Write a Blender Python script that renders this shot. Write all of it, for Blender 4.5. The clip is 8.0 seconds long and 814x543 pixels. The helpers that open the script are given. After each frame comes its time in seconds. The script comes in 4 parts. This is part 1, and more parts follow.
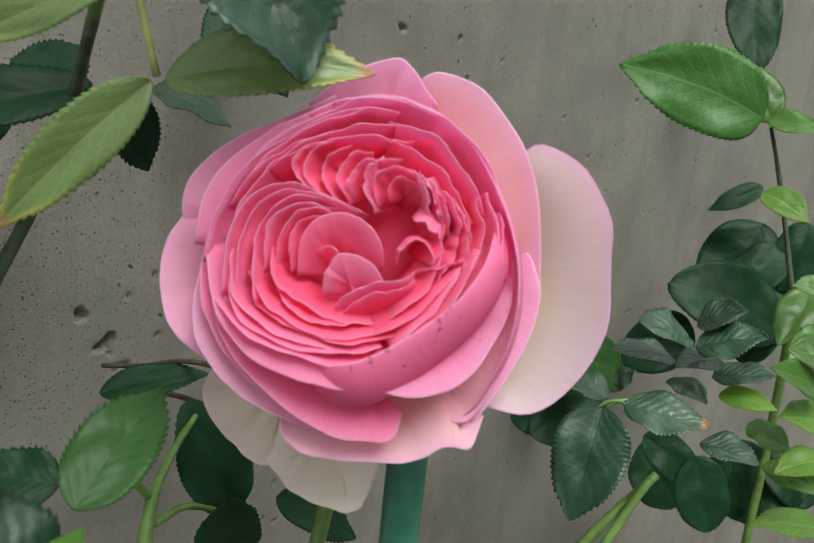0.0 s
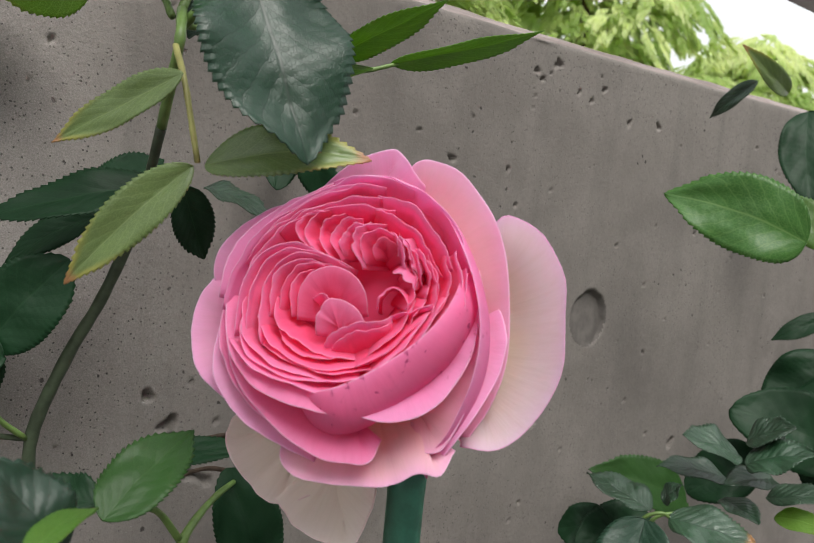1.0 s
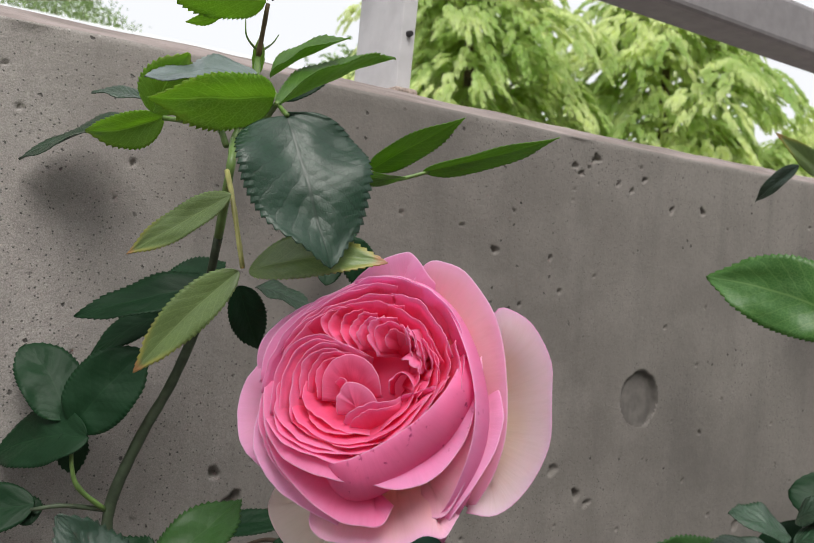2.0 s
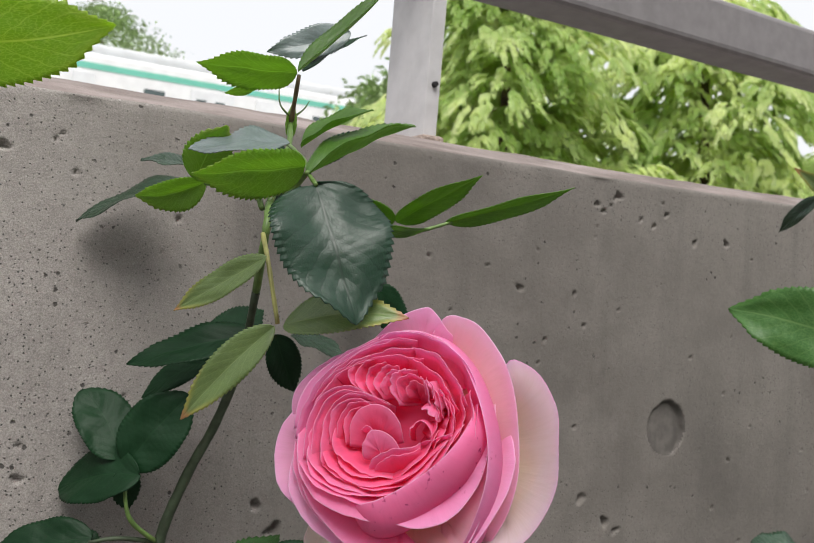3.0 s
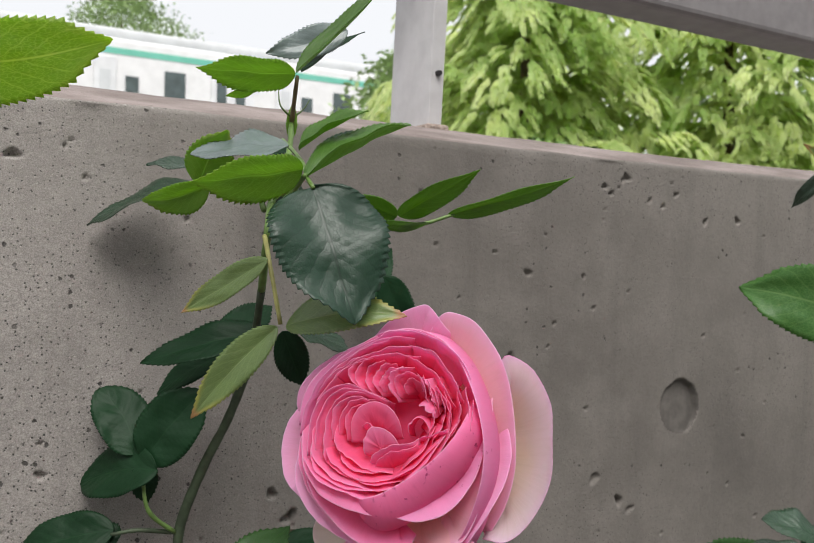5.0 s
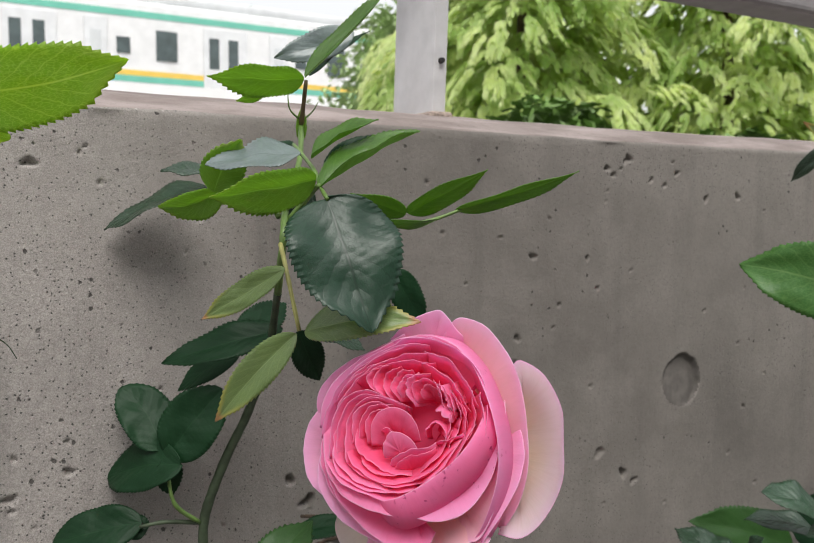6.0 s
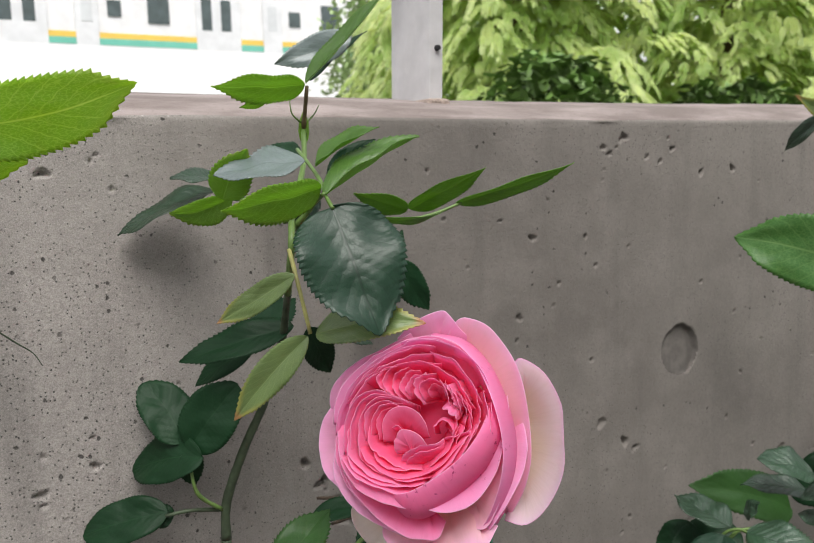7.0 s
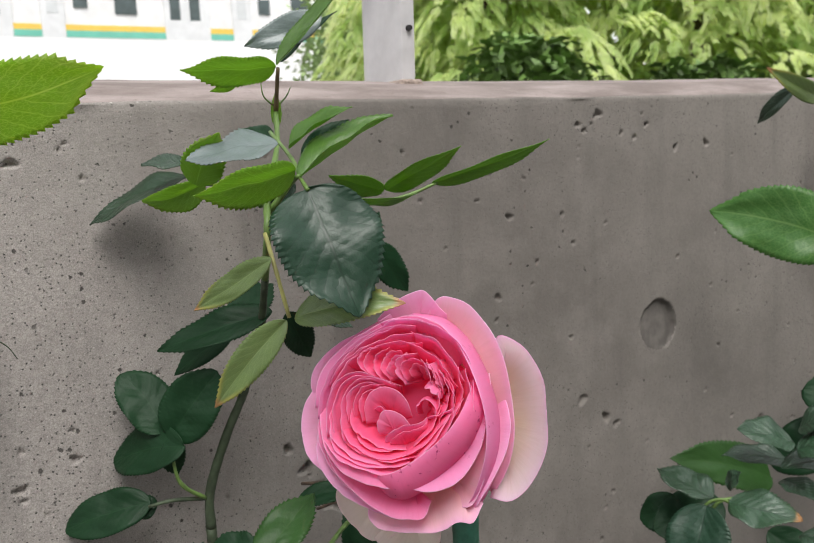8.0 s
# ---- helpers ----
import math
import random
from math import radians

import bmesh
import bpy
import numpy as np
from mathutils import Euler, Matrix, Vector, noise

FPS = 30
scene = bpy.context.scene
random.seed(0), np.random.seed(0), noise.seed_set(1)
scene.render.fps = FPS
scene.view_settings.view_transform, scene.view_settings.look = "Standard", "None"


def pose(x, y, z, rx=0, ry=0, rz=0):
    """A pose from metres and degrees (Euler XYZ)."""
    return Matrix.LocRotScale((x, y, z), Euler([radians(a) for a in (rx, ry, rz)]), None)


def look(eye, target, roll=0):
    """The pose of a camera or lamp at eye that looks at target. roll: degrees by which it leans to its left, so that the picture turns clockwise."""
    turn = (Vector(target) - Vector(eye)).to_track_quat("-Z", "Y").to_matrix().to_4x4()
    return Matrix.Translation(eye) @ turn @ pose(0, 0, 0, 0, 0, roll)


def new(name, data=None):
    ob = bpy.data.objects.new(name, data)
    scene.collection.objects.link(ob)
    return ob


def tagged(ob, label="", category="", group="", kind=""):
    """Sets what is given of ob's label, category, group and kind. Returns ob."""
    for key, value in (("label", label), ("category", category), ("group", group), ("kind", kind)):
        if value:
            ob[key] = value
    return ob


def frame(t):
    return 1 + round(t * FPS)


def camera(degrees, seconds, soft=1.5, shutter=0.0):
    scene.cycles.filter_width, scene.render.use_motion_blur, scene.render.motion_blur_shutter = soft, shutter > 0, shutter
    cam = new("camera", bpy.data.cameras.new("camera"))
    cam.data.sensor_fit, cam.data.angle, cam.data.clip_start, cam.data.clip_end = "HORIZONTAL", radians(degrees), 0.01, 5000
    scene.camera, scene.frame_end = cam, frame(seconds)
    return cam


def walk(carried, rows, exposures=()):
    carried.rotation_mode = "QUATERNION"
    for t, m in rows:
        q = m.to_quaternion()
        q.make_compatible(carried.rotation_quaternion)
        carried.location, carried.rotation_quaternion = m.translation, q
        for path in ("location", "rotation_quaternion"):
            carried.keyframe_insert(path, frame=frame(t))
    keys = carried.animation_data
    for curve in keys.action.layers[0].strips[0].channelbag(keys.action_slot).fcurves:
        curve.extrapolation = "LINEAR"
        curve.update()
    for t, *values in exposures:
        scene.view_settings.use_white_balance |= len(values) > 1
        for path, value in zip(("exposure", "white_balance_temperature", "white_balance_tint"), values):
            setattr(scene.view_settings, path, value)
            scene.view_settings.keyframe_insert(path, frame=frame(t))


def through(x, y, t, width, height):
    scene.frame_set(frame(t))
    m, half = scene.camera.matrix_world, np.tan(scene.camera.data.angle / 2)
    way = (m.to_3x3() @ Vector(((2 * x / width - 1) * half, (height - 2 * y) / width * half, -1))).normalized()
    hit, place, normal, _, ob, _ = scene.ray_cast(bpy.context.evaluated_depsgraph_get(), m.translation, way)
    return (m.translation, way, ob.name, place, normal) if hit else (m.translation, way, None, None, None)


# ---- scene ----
cam = camera(51.8, 8.0, soft=1.0)
# a small lens focused on the flower: what lies far behind it is soft
cam.data.dof.use_dof, cam.data.dof.focus_distance, cam.data.dof.aperture_fstop = True, 0.36, 27.0
EXPO = -0.14
PATH = [
    (0, (0.099, 0.055, 1.159), (1.56, 1.312, 0.625), 5.8),
    (0.5, (0.083, 0.029, 1.153), (1.484, 1.417, 0.819), 5.6),
    (1, (0.095, 0.001, 1.141), (1.402, 1.504, 0.952), 5.3),
    (1.5, (0.097, -0.03, 1.14), (1.306, 1.561, 1.065), 4.7),
    (2, (0.09, -0.046, 1.148), (1.224, 1.601, 1.14), 3.8),
    (3.3, (0.08, -0.08, 1.164), (1.112, 1.633, 1.199), 2.8),
    (3.5, (0.085, -0.083, 1.159), (1.107, 1.636, 1.198), 2.7),
    (4, (0.086, -0.089, 1.155), (1.095, 1.637, 1.186), 2.4),
    (5.3, (0.086, -0.086, 1.177), (1.087, 1.645, 1.116), 1.1),
    (5.5, (0.078, -0.089, 1.178), (1.081, 1.64, 1.099), 1.0),
    (6, (0.075, -0.093, 1.195), (1.074, 1.633, 1.056), 0.1),
    (6.5, (0.065, -0.102, 1.212), (1.059, 1.622, 1.012), -0.9),
    (7, (0.067, -0.106, 1.217), (1.055, 1.616, 0.975), -1.8),
    (7.5, (0.066, -0.108, 1.217), (1.06, 1.607, 0.954), -2.7),
    (8, (0.068, -0.104, 1.214), (1.097, 1.588, 0.937), -3.3),
]
walk(cam, [(t, look(eye, target, roll)) for t, eye, target, roll in PATH], [(t, EXPO + e, 6500, 10 - 14 * max(0.0, 1 - t)) for t, e in ((0.0, 0.20), (0.5, 0.20), (1.0, 0.14), (2.0, 0.03), (4.0, 0.02), (5.5, -0.02), (6.5, 0.12), (8.0, 0.14))])

scene.cycles.max_bounces, scene.cycles.diffuse_bounces, scene.cycles.transmission_bounces = 16, 9, 9  # light that wanders between the petals

# ---- light: an overcast sky, the sun a wide soft glow behind the cloud ----
world = bpy.data.worlds.new("sky")
scene.world = world
world.use_nodes = True
wn, wl = world.node_tree.nodes, world.node_tree.links
sky = wn.new("ShaderNodeTexSky")
sky.sky_type = "NISHITA"
sky.sun_disc = False
sky.sun_elevation, sky.sun_rotation = radians(57), radians(201)
sky.air_density, sky.dust_density, sky.ozone_density = 1.0, 6.0, 0.6
# cloud cover: the blue is veiled by an even white
cloud = wn.new("ShaderNodeMix")
cloud.data_type = "RGBA"
cloud.inputs["Factor"].default_value = 0.86
cloud.inputs[7].default_value = (9.8, 9.9, 10.1, 1.0)
wl.new(sky.outputs["Color"], cloud.inputs[6])
wl.new(cloud.outputs[2], wn["Background"].inputs["Color"])
wn["Background"].inputs["Strength"].default_value = 0.119
sun = new("sun", bpy.data.lights.new("sun", "SUN"))
sun.data.energy, sun.data.angle, sun.data.color = 3.0, radians(34), (1.0, 0.97, 0.93)
sun.matrix_world = look((-0.15, -0.9, 3.0), (0.3, 0.3, 1.0))


# ---- materials ----
class Nodes:
    """A node material under construction."""

    def __init__(self, name):
        self.m = bpy.data.materials.new(name)
        self.m.use_nodes = True
        self.t = self.m.node_tree
        self.b = self.t.nodes["Principled BSDF"]
        self.out = self.t.nodes["Material Output"]

    def add(self, kind, **sets):
        n = self.t.nodes.new("ShaderNode" + kind)
        for k, v in sets.items():
            if k in n.inputs:
                n.inputs[k].default_value = v
            else:
                setattr(n, k, v)
        return n

    def put(self, src, dst):
        self.t.links.new(src, dst)

    def math(self, op, a, b=0.0, c=0.0, clamp=False):
        n = self.t.nodes.new("ShaderNodeMath")
        n.operation, n.use_clamp = op, clamp
        for i, v in enumerate((a, b, c)):
            if hasattr(v, "is_linked"):
                self.put(v, n.inputs[i])
            else:
                n.inputs[i].default_value = v
        return n.outputs[0]

    def step(self, x, lo, hi):
        n = self.t.nodes.new("ShaderNodeMapRange")
        n.interpolation_type = "SMOOTHSTEP"
        self.put(x, n.inputs["Value"])
        n.inputs["From Min"].default_value, n.inputs["From Max"].default_value = lo, hi
        return n.outputs["Result"]

    def noise(self, scale, detail=4.0, rough=0.55, coord="Object", stretch=None):
        c = self.add("TexCoord").outputs[coord]
        if stretch:
            mp = self.add("Mapping")
            mp.inputs["Scale"].default_value = stretch
            self.put(c, mp.inputs["Vector"])
            c = mp.outputs["Vector"]
        n = self.add("TexNoise")
        n.inputs["Scale"].default_value, n.inputs["Detail"].default_value, n.inputs["Roughness"].default_value = scale, detail, rough
        self.put(c, n.inputs["Vector"])
        return n.outputs["Fac"]

    def mix(self, fac, a, b):
        n = self.t.nodes.new("ShaderNodeMix")
        n.data_type = "RGBA"
        if hasattr(fac, "is_linked"):
            self.put(fac, n.inputs["Factor"])
        else:
            n.inputs["Factor"].default_value = fac
        for v, s in ((a, n.inputs[6]), (b, n.inputs[7])):
            if hasattr(v, "is_linked"):
                self.put(v, s)
            else:
                s.default_value = (*v, 1.0)
        return n.outputs[2]

    def bump(self, height, strength, distance):
        n = self.add("Bump")
        n.inputs["Strength"].default_value, n.inputs["Distance"].default_value = strength, distance
        self.put(height, n.inputs["Height"])
        self.put(n.outputs["Normal"], self.b.inputs["Normal"])
        return n.outputs["Normal"]

    def finish(self, colour, rough=0.6, metal=0.0, spec=0.5):
        if hasattr(colour, "is_linked"):
            self.put(colour, self.b.inputs["Base Color"])
        else:
            self.b.inputs["Base Color"].default_value = (*colour, 1.0)
        if hasattr(rough, "is_linked"):
            self.put(rough, self.b.inputs["Roughness"])
        else:
            self.b.inputs["Roughness"].default_value = rough
        self.b.inputs["Metallic"].default_value = metal
        self.b.inputs["Specular IOR Level"].default_value = spec
        return self.m

    def glow_through(self, colour, amount, normal=None):
        """Lets part of the light pass through a thin blade."""
        tr, mx = self.add("BsdfTranslucent"), self.add("MixShader")
        if hasattr(colour, "is_linked"):
            self.put(colour, tr.inputs["Color"])
        else:
            tr.inputs["Color"].default_value = (*colour, 1.0)
        if normal:
            self.put(normal, tr.inputs["Normal"])
        mx.inputs[0].default_value = amount
        self.put(self.b.outputs[0], mx.inputs[1])
        self.put(tr.outputs[0], mx.inputs[2])
        self.put(mx.outputs[0], self.out.inputs["Surface"])


def plain(name, colour, rough=0.5, metal=0.0, vary=0.15, scale=30.0, bump=0.0):
    k = Nodes(name)
    n = k.noise(scale)
    dark = tuple(c * (1 - vary) for c in colour)
    light = tuple(min(1, c * (1 + vary)) for c in colour)
    if bump:
        k.bump(n, bump, 0.002)
    return k.finish(k.mix(k.step(n, 0.3, 0.7), dark, light), rough, metal)


def leaf_material(name, base, vein, rough, through, glow, edge=None, tip=None, edge_amount=0.0, spec=0.45, relief=0.25, coat=0.0):
    k = Nodes(name)
    uv = k.add("TexCoord").outputs["UV"]
    s = k.add("SeparateXYZ")
    k.put(uv, s.inputs[0])
    u, v = s.outputs[0], s.outputs[1]
    side = k.math("ABSOLUTE", k.math("SUBTRACT", u, 0.5))
    # side veins leave the midrib at a slant and bend towards the tip
    wob = k.noise(9, 2, coord="UV")
    run = k.math("SUBTRACT", k.math("MULTIPLY", v, 8.0), k.math("MULTIPLY", k.math("POWER", side, 0.8), 5.0))
    run = k.math("ADD", run, k.math("MULTIPLY", wob, 0.5))
    saw = k.math("ABSOLUTE", k.math("SUBTRACT", k.math("FRACT", run), 0.5))
    branch = k.step(saw, 0.07, 0.0)
    midrib = k.step(side, 0.020, 0.006)
    vor = k.add("TexVoronoi")
    vor.feature = "DISTANCE_TO_EDGE"
    vor.inputs["Scale"].default_value = 34
    k.put(uv, vor.inputs["Vector"])
    net = k.step(vor.outputs["Distance"], 0.11, 0.0)
    lines = k.math("MAXIMUM", midrib, k.math("MAXIMUM", k.math("MULTIPLY", branch, 0.75), k.math("MULTIPLY", net, 0.6)))
    rnd = k.add("ObjectInfo").outputs["Random"]
    big = k.noise(45, 3)
    tone = k.math("ADD", k.math("MULTIPLY", big, 0.7), k.math("MULTIPLY", rnd, 0.5))
    lo, hi = tuple(c * 0.72 for c in base), tuple(min(1, c * 1.3) for c in base)
    col = k.mix(k.step(tone, 0.25, 0.95), lo, hi)
    if edge:
        rag = k.math("ADD", k.math("MULTIPLY", side, 2.0), k.math("MULTIPLY", k.noise(7, 3, coord="UV"), 0.35))
        near = k.math("ADD", k.math("MULTIPLY", rag, 0.62), k.math("MULTIPLY", k.math("POWER", v, 3.0), 0.75))
        col = k.mix(k.math("MULTIPLY", k.step(near, 0.76, 1.15), edge_amount), col, edge)
        if tip:
            end = k.math("ADD", v, k.math("MULTIPLY", k.noise(11, 3, coord="UV"), 0.12))
            col = k.mix(k.step(end, 0.95, 1.02), col, tip)
    col = k.mix(k.math("MULTIPLY", lines, 0.7), col, vein)
    swell = k.math("MULTIPLY", lines, -0.25)
    quilt = k.math("MULTIPLY", k.math("MULTIPLY", k.step(saw, 0.0, 0.5), 0.5), k.step(side, 0.0, 0.03))
    height = k.math("ADD", k.math("ADD", swell, quilt), k.math("ADD", k.math("MULTIPLY", k.noise(420, 2), 0.25), k.math("MULTIPLY", k.noise(130, 2), 0.3)))
    n = k.bump(height, relief, 0.0005)
    m = k.finish(col, rough, 0.0, spec)
    k.b.inputs["Coat Weight"].default_value, k.b.inputs["Coat Roughness"].default_value = coat, 0.25
    gl = k.mix(k.math("MULTIPLY", lines, 0.8), glow, tuple(min(1, c * (1.5 if vein[1] > base[1] else 0.35)) for c in glow))
    k.glow_through(gl, through)
    return m


GLOSS = leaf_material("glossy_leaf", (0.012, 0.045, 0.024), (0.008, 0.028, 0.013), 0.42, 0.14, (0.10, 0.28, 0.035), spec=0.55, relief=0.5, coat=0.08)
OLIVE = leaf_material("green_leaf", (0.022, 0.068, 0.014), (0.04, 0.09, 0.025), 0.45, 0.15, (0.10, 0.24, 0.03), spec=0.3)
WAXY = leaf_material("waxy_leaf", (0.020, 0.062, 0.028), (0.010, 0.036, 0.014), 0.36, 0.10, (0.08, 0.20, 0.03), spec=0.7, relief=0.9, coat=0.25)
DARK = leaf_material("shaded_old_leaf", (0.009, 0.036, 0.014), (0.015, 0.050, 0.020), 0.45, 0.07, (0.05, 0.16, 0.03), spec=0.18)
YOUNG = leaf_material("young_leaf", (0.075, 0.175, 0.028), (0.18, 0.31, 0.080), 0.32, 0.40, (0.32, 0.53, 0.075), spec=0.6)
MID = leaf_material("mature_leaf", (0.036, 0.110, 0.021), (0.15, 0.26, 0.08), 0.38, 0.14, (0.20, 0.42, 0.03), spec=0.3)
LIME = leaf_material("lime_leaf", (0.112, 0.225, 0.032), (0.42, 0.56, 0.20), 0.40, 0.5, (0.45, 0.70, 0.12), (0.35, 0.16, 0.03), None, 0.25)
# brighter copy of the lime leaf, light from behind put into its colours
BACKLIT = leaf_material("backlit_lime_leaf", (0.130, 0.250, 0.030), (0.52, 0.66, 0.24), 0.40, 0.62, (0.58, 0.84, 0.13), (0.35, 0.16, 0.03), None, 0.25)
# pale blue-grey: the sky's reflection on the blade put into its base colour
PALE = leaf_material("sky_sheen_leaf", (0.20, 0.25, 0.25), (0.11, 0.15, 0.14), 0.38, 0.15, (0.25, 0.36, 0.15), spec=0.6, relief=0.2, coat=0.3)
AGED = leaf_material("ageing_leaf", (0.130, 0.200, 0.062), (0.28, 0.35, 0.15), 0.34, 0.30, (0.34, 0.48, 0.09), (0.46, 0.41, 0.08), (0.50, 0.19, 0.09), 0.8, spec=0.8)
TIP = leaf_material("brown_tipped_leaf", (0.022, 0.066, 0.030), (0.012, 0.040, 0.016), 0.30, 0.10, (0.08, 0.20, 0.03), (0.05, 0.10, 0.03), (0.50, 0.24, 0.08), 0.4, spec=0.8, relief=0.9, coat=0.45)
TWIG = plain("dry_brown_bark", (0.10, 0.07, 0.05), 0.8, vary=0.35, scale=150, bump=0.4)
STEM = plain("dark_bark", (0.045, 0.065, 0.035), 0.6, vary=0.35, scale=120, bump=0.4)
GREEN_STEM = plain("green_stalk", (0.13, 0.22, 0.055), 0.45, vary=0.3, scale=90, bump=0.2)
RED_STEM = plain("reddish_stalk", (0.13, 0.095, 0.045), 0.5, vary=0.35, scale=110, bump=0.2)
PALE_STEM = plain("straw_stalk", (0.34, 0.33, 0.11), 0.5, vary=0.25, scale=90, bump=0.2)


def petal_material(name, deep, mid, rim, margin, through=0.33, blotch=0.0):
    """A petal coloured from its claw to its margin."""
    k = Nodes(name)
    s = k.add("SeparateXYZ")
    k.put(k.add("TexCoord").outputs["UV"], s.inputs[0])
    u, v = s.outputs[0], s.outputs[1]
    veins = k.noise(1.0, 3, coord="UV", stretch=(46.0, 2.2, 1.0))
    vv = k.math("ADD", v, k.math("MULTIPLY", k.math("SUBTRACT", k.noise(5, 2, coord="UV"), 0.5), 0.22))
    col = k.mix(k.step(vv, 0.10, 0.55), deep, mid)
    col = k.mix(k.step(vv, 0.52, 0.98), col, rim)
    col = k.mix(k.step(v, 0.93, 0.99), col, margin)
    col = k.mix(k.math("MULTIPLY", k.step(veins, 0.42, 0.75), 0.13), col, tuple(c * 0.75 for c in deep))
    if blotch:
        spots = k.math("MULTIPLY", k.step(k.noise(420, 2), 0.60, 0.70), k.step(k.noise(70, 2), 0.56, 0.66))
        col = k.mix(k.math("MULTIPLY", spots, blotch), col, (0.50, 0.05, 0.20))
    k.bump(k.math("ADD", veins, k.math("MULTIPLY", k.noise(120, 3), 1.2)), 0.38, 0.0006)
    m = k.finish(col, 0.7, 0.0, 0.12)
    k.glow_through(col, through)
    return m


HEART = petal_material("inner_petal", (0.97, 0.13, 0.31), (0.97, 0.21, 0.44), (0.97, 0.32, 0.58), (0.97, 0.56, 0.77), 0.6)
MIDDLE = petal_material("middle_petal", (0.97, 0.22, 0.44), (0.97, 0.31, 0.57), (0.97, 0.42, 0.69), (0.97, 0.64, 0.83), 0.6)
ROSY = petal_material("rose_pink_petal", (0.96, 0.28, 0.55), (0.96, 0.29, 0.57), (0.96, 0.36, 0.64), (0.97, 0.58, 0.80), 0.55, blotch=0.85)
COOL = petal_material("lavender_pink_petal", (0.96, 0.42, 0.68), (0.96, 0.40, 0.69), (0.96, 0.48, 0.76), (0.97, 0.66, 0.85), 0.55, blotch=0.4)
OUTER = petal_material("pale_pink_petal", (0.95, 0.62, 0.66), (0.95, 0.54, 0.75), (0.95, 0.54, 0.80), (0.96, 0.66, 0.87), 0.5)
BLUSH = petal_material("blush_petal", (0.93, 0.74, 0.62), (0.95, 0.65, 0.71), (0.95, 0.60, 0.79), (0.96, 0.68, 0.87), 0.5)
GUARD = petal_material("cream_petal", (0.95, 0.88, 0.70), (0.97, 0.90, 0.90), (0.97, 0.84, 0.94), (0.95, 0.64, 0.86), 0.52)
WHITE = petal_material("white_petal", (0.90, 0.84, 0.70), (0.94, 0.89, 0.81), (0.94, 0.88, 0.84), (0.92, 0.80, 0.80), 0.42)


def concrete():
    k = Nodes("fair_faced_concrete")
    large, mid, fine = k.noise(3.0, 5, 0.6), k.noise(26, 5, 0.65), k.noise(420, 3, 0.7)
    col = k.mix(k.step(large, 0.3, 0.72), (0.158, 0.144, 0.131), (0.272, 0.251, 0.228))
    col = k.mix(k.math("MULTIPLY", k.step(mid, 0.40, 0.70), 0.5), col, (0.262, 0.241, 0.221))
    col = k.mix(k.math("MULTIPLY", k.step(fine, 0.42, 0.75), 0.28), col, (0.115, 0.107, 0.10))
    def specks(scale, share, lo, hi, ragged):
        """Sparse grains: a share of the cells of a random pattern, ragged at the rim."""
        v = k.add("TexVoronoi")
        v.inputs["Scale"].default_value = scale
        k.put(k.add("TexCoord").outputs["Object"], v.inputs["Vector"])
        pick = k.add("SeparateXYZ")
        k.put(v.outputs["Color"], pick.inputs[0])
        size = k.math("ADD", v.outputs["Distance"], k.math("MULTIPLY", k.math("SUBTRACT", k.noise(scale * 2.2, 3), 0.5), ragged))
        size = k.math("ADD", size, k.math("MULTIPLY", pick.outputs[1], 0.22))
        return k.math("MULTIPLY", k.step(size, hi, lo), k.step(pick.outputs[0], 1 - share - 0.02, 1 - share + 0.02))

    patch = k.step(k.noise(6, 3), 0.36, 0.62)
    sx = k.add("SeparateXYZ")
    k.put(k.add("TexCoord").outputs["Object"], sx.inputs[0])
    # paler and grainier towards the low-x end
    pale_grain = k.step(k.math("ADD", sx.outputs[0], k.math("MULTIPLY", k.noise(5, 4), 0.35)), 0.52, 0.26)
    gran, gran2 = k.noise(1300, 4, 0.8), k.noise(180, 4, 0.7)
    rough_skin = k.mix(k.step(k.math("ADD", k.math("MULTIPLY", gran, 0.78), k.math("MULTIPLY", gran2, 0.22)), 0.32, 0.68), (0.25, 0.231, 0.217), (0.53, 0.494, 0.466))
    col = k.mix(k.math("MULTIPLY", pale_grain, 0.85), col, rough_skin)
    sand = k.math("MULTIPLY", specks(480, 0.50, 0.14, 0.36, 0.8), k.math("MAXIMUM", patch, pale_grain))
    col = k.mix(k.math("MULTIPLY", sand, 0.9), col, (0.055, 0.055, 0.052))
    white = k.math("MULTIPLY", specks(420, 0.16, 0.16, 0.34, 0.4), k.math("ADD", k.math("MULTIPLY", pale_grain, 0.8), 0.15))
    col = k.mix(k.math("MULTIPLY", white, 0.9), col, (0.56, 0.54, 0.51))
    # small pores: the shade inside them is painted as near-black colour
    hole = k.math("MULTIPLY", specks(190, 0.15, 0.14, 0.30, 0.7), k.step(k.math("ADD", k.noise(22, 3), k.math("MULTIPLY", pale_grain, 0.14)), 0.48, 0.62))
    col = k.mix(k.math("MULTIPLY", hole, 0.85), col, (0.05, 0.046, 0.043))
    streak = k.noise(5.0, 4, 0.6, stretch=(7.0, 1.0, 0.6))
    col = k.mix(k.math("MULTIPLY", k.step(streak, 0.48, 0.80), 0.30), col, (0.095, 0.09, 0.083))
    h = k.math("SUBTRACT", k.math("ADD", k.math("MULTIPLY", fine, 0.5), mid), k.math("ADD", k.math("MULTIPLY", sand, 0.8), hole))
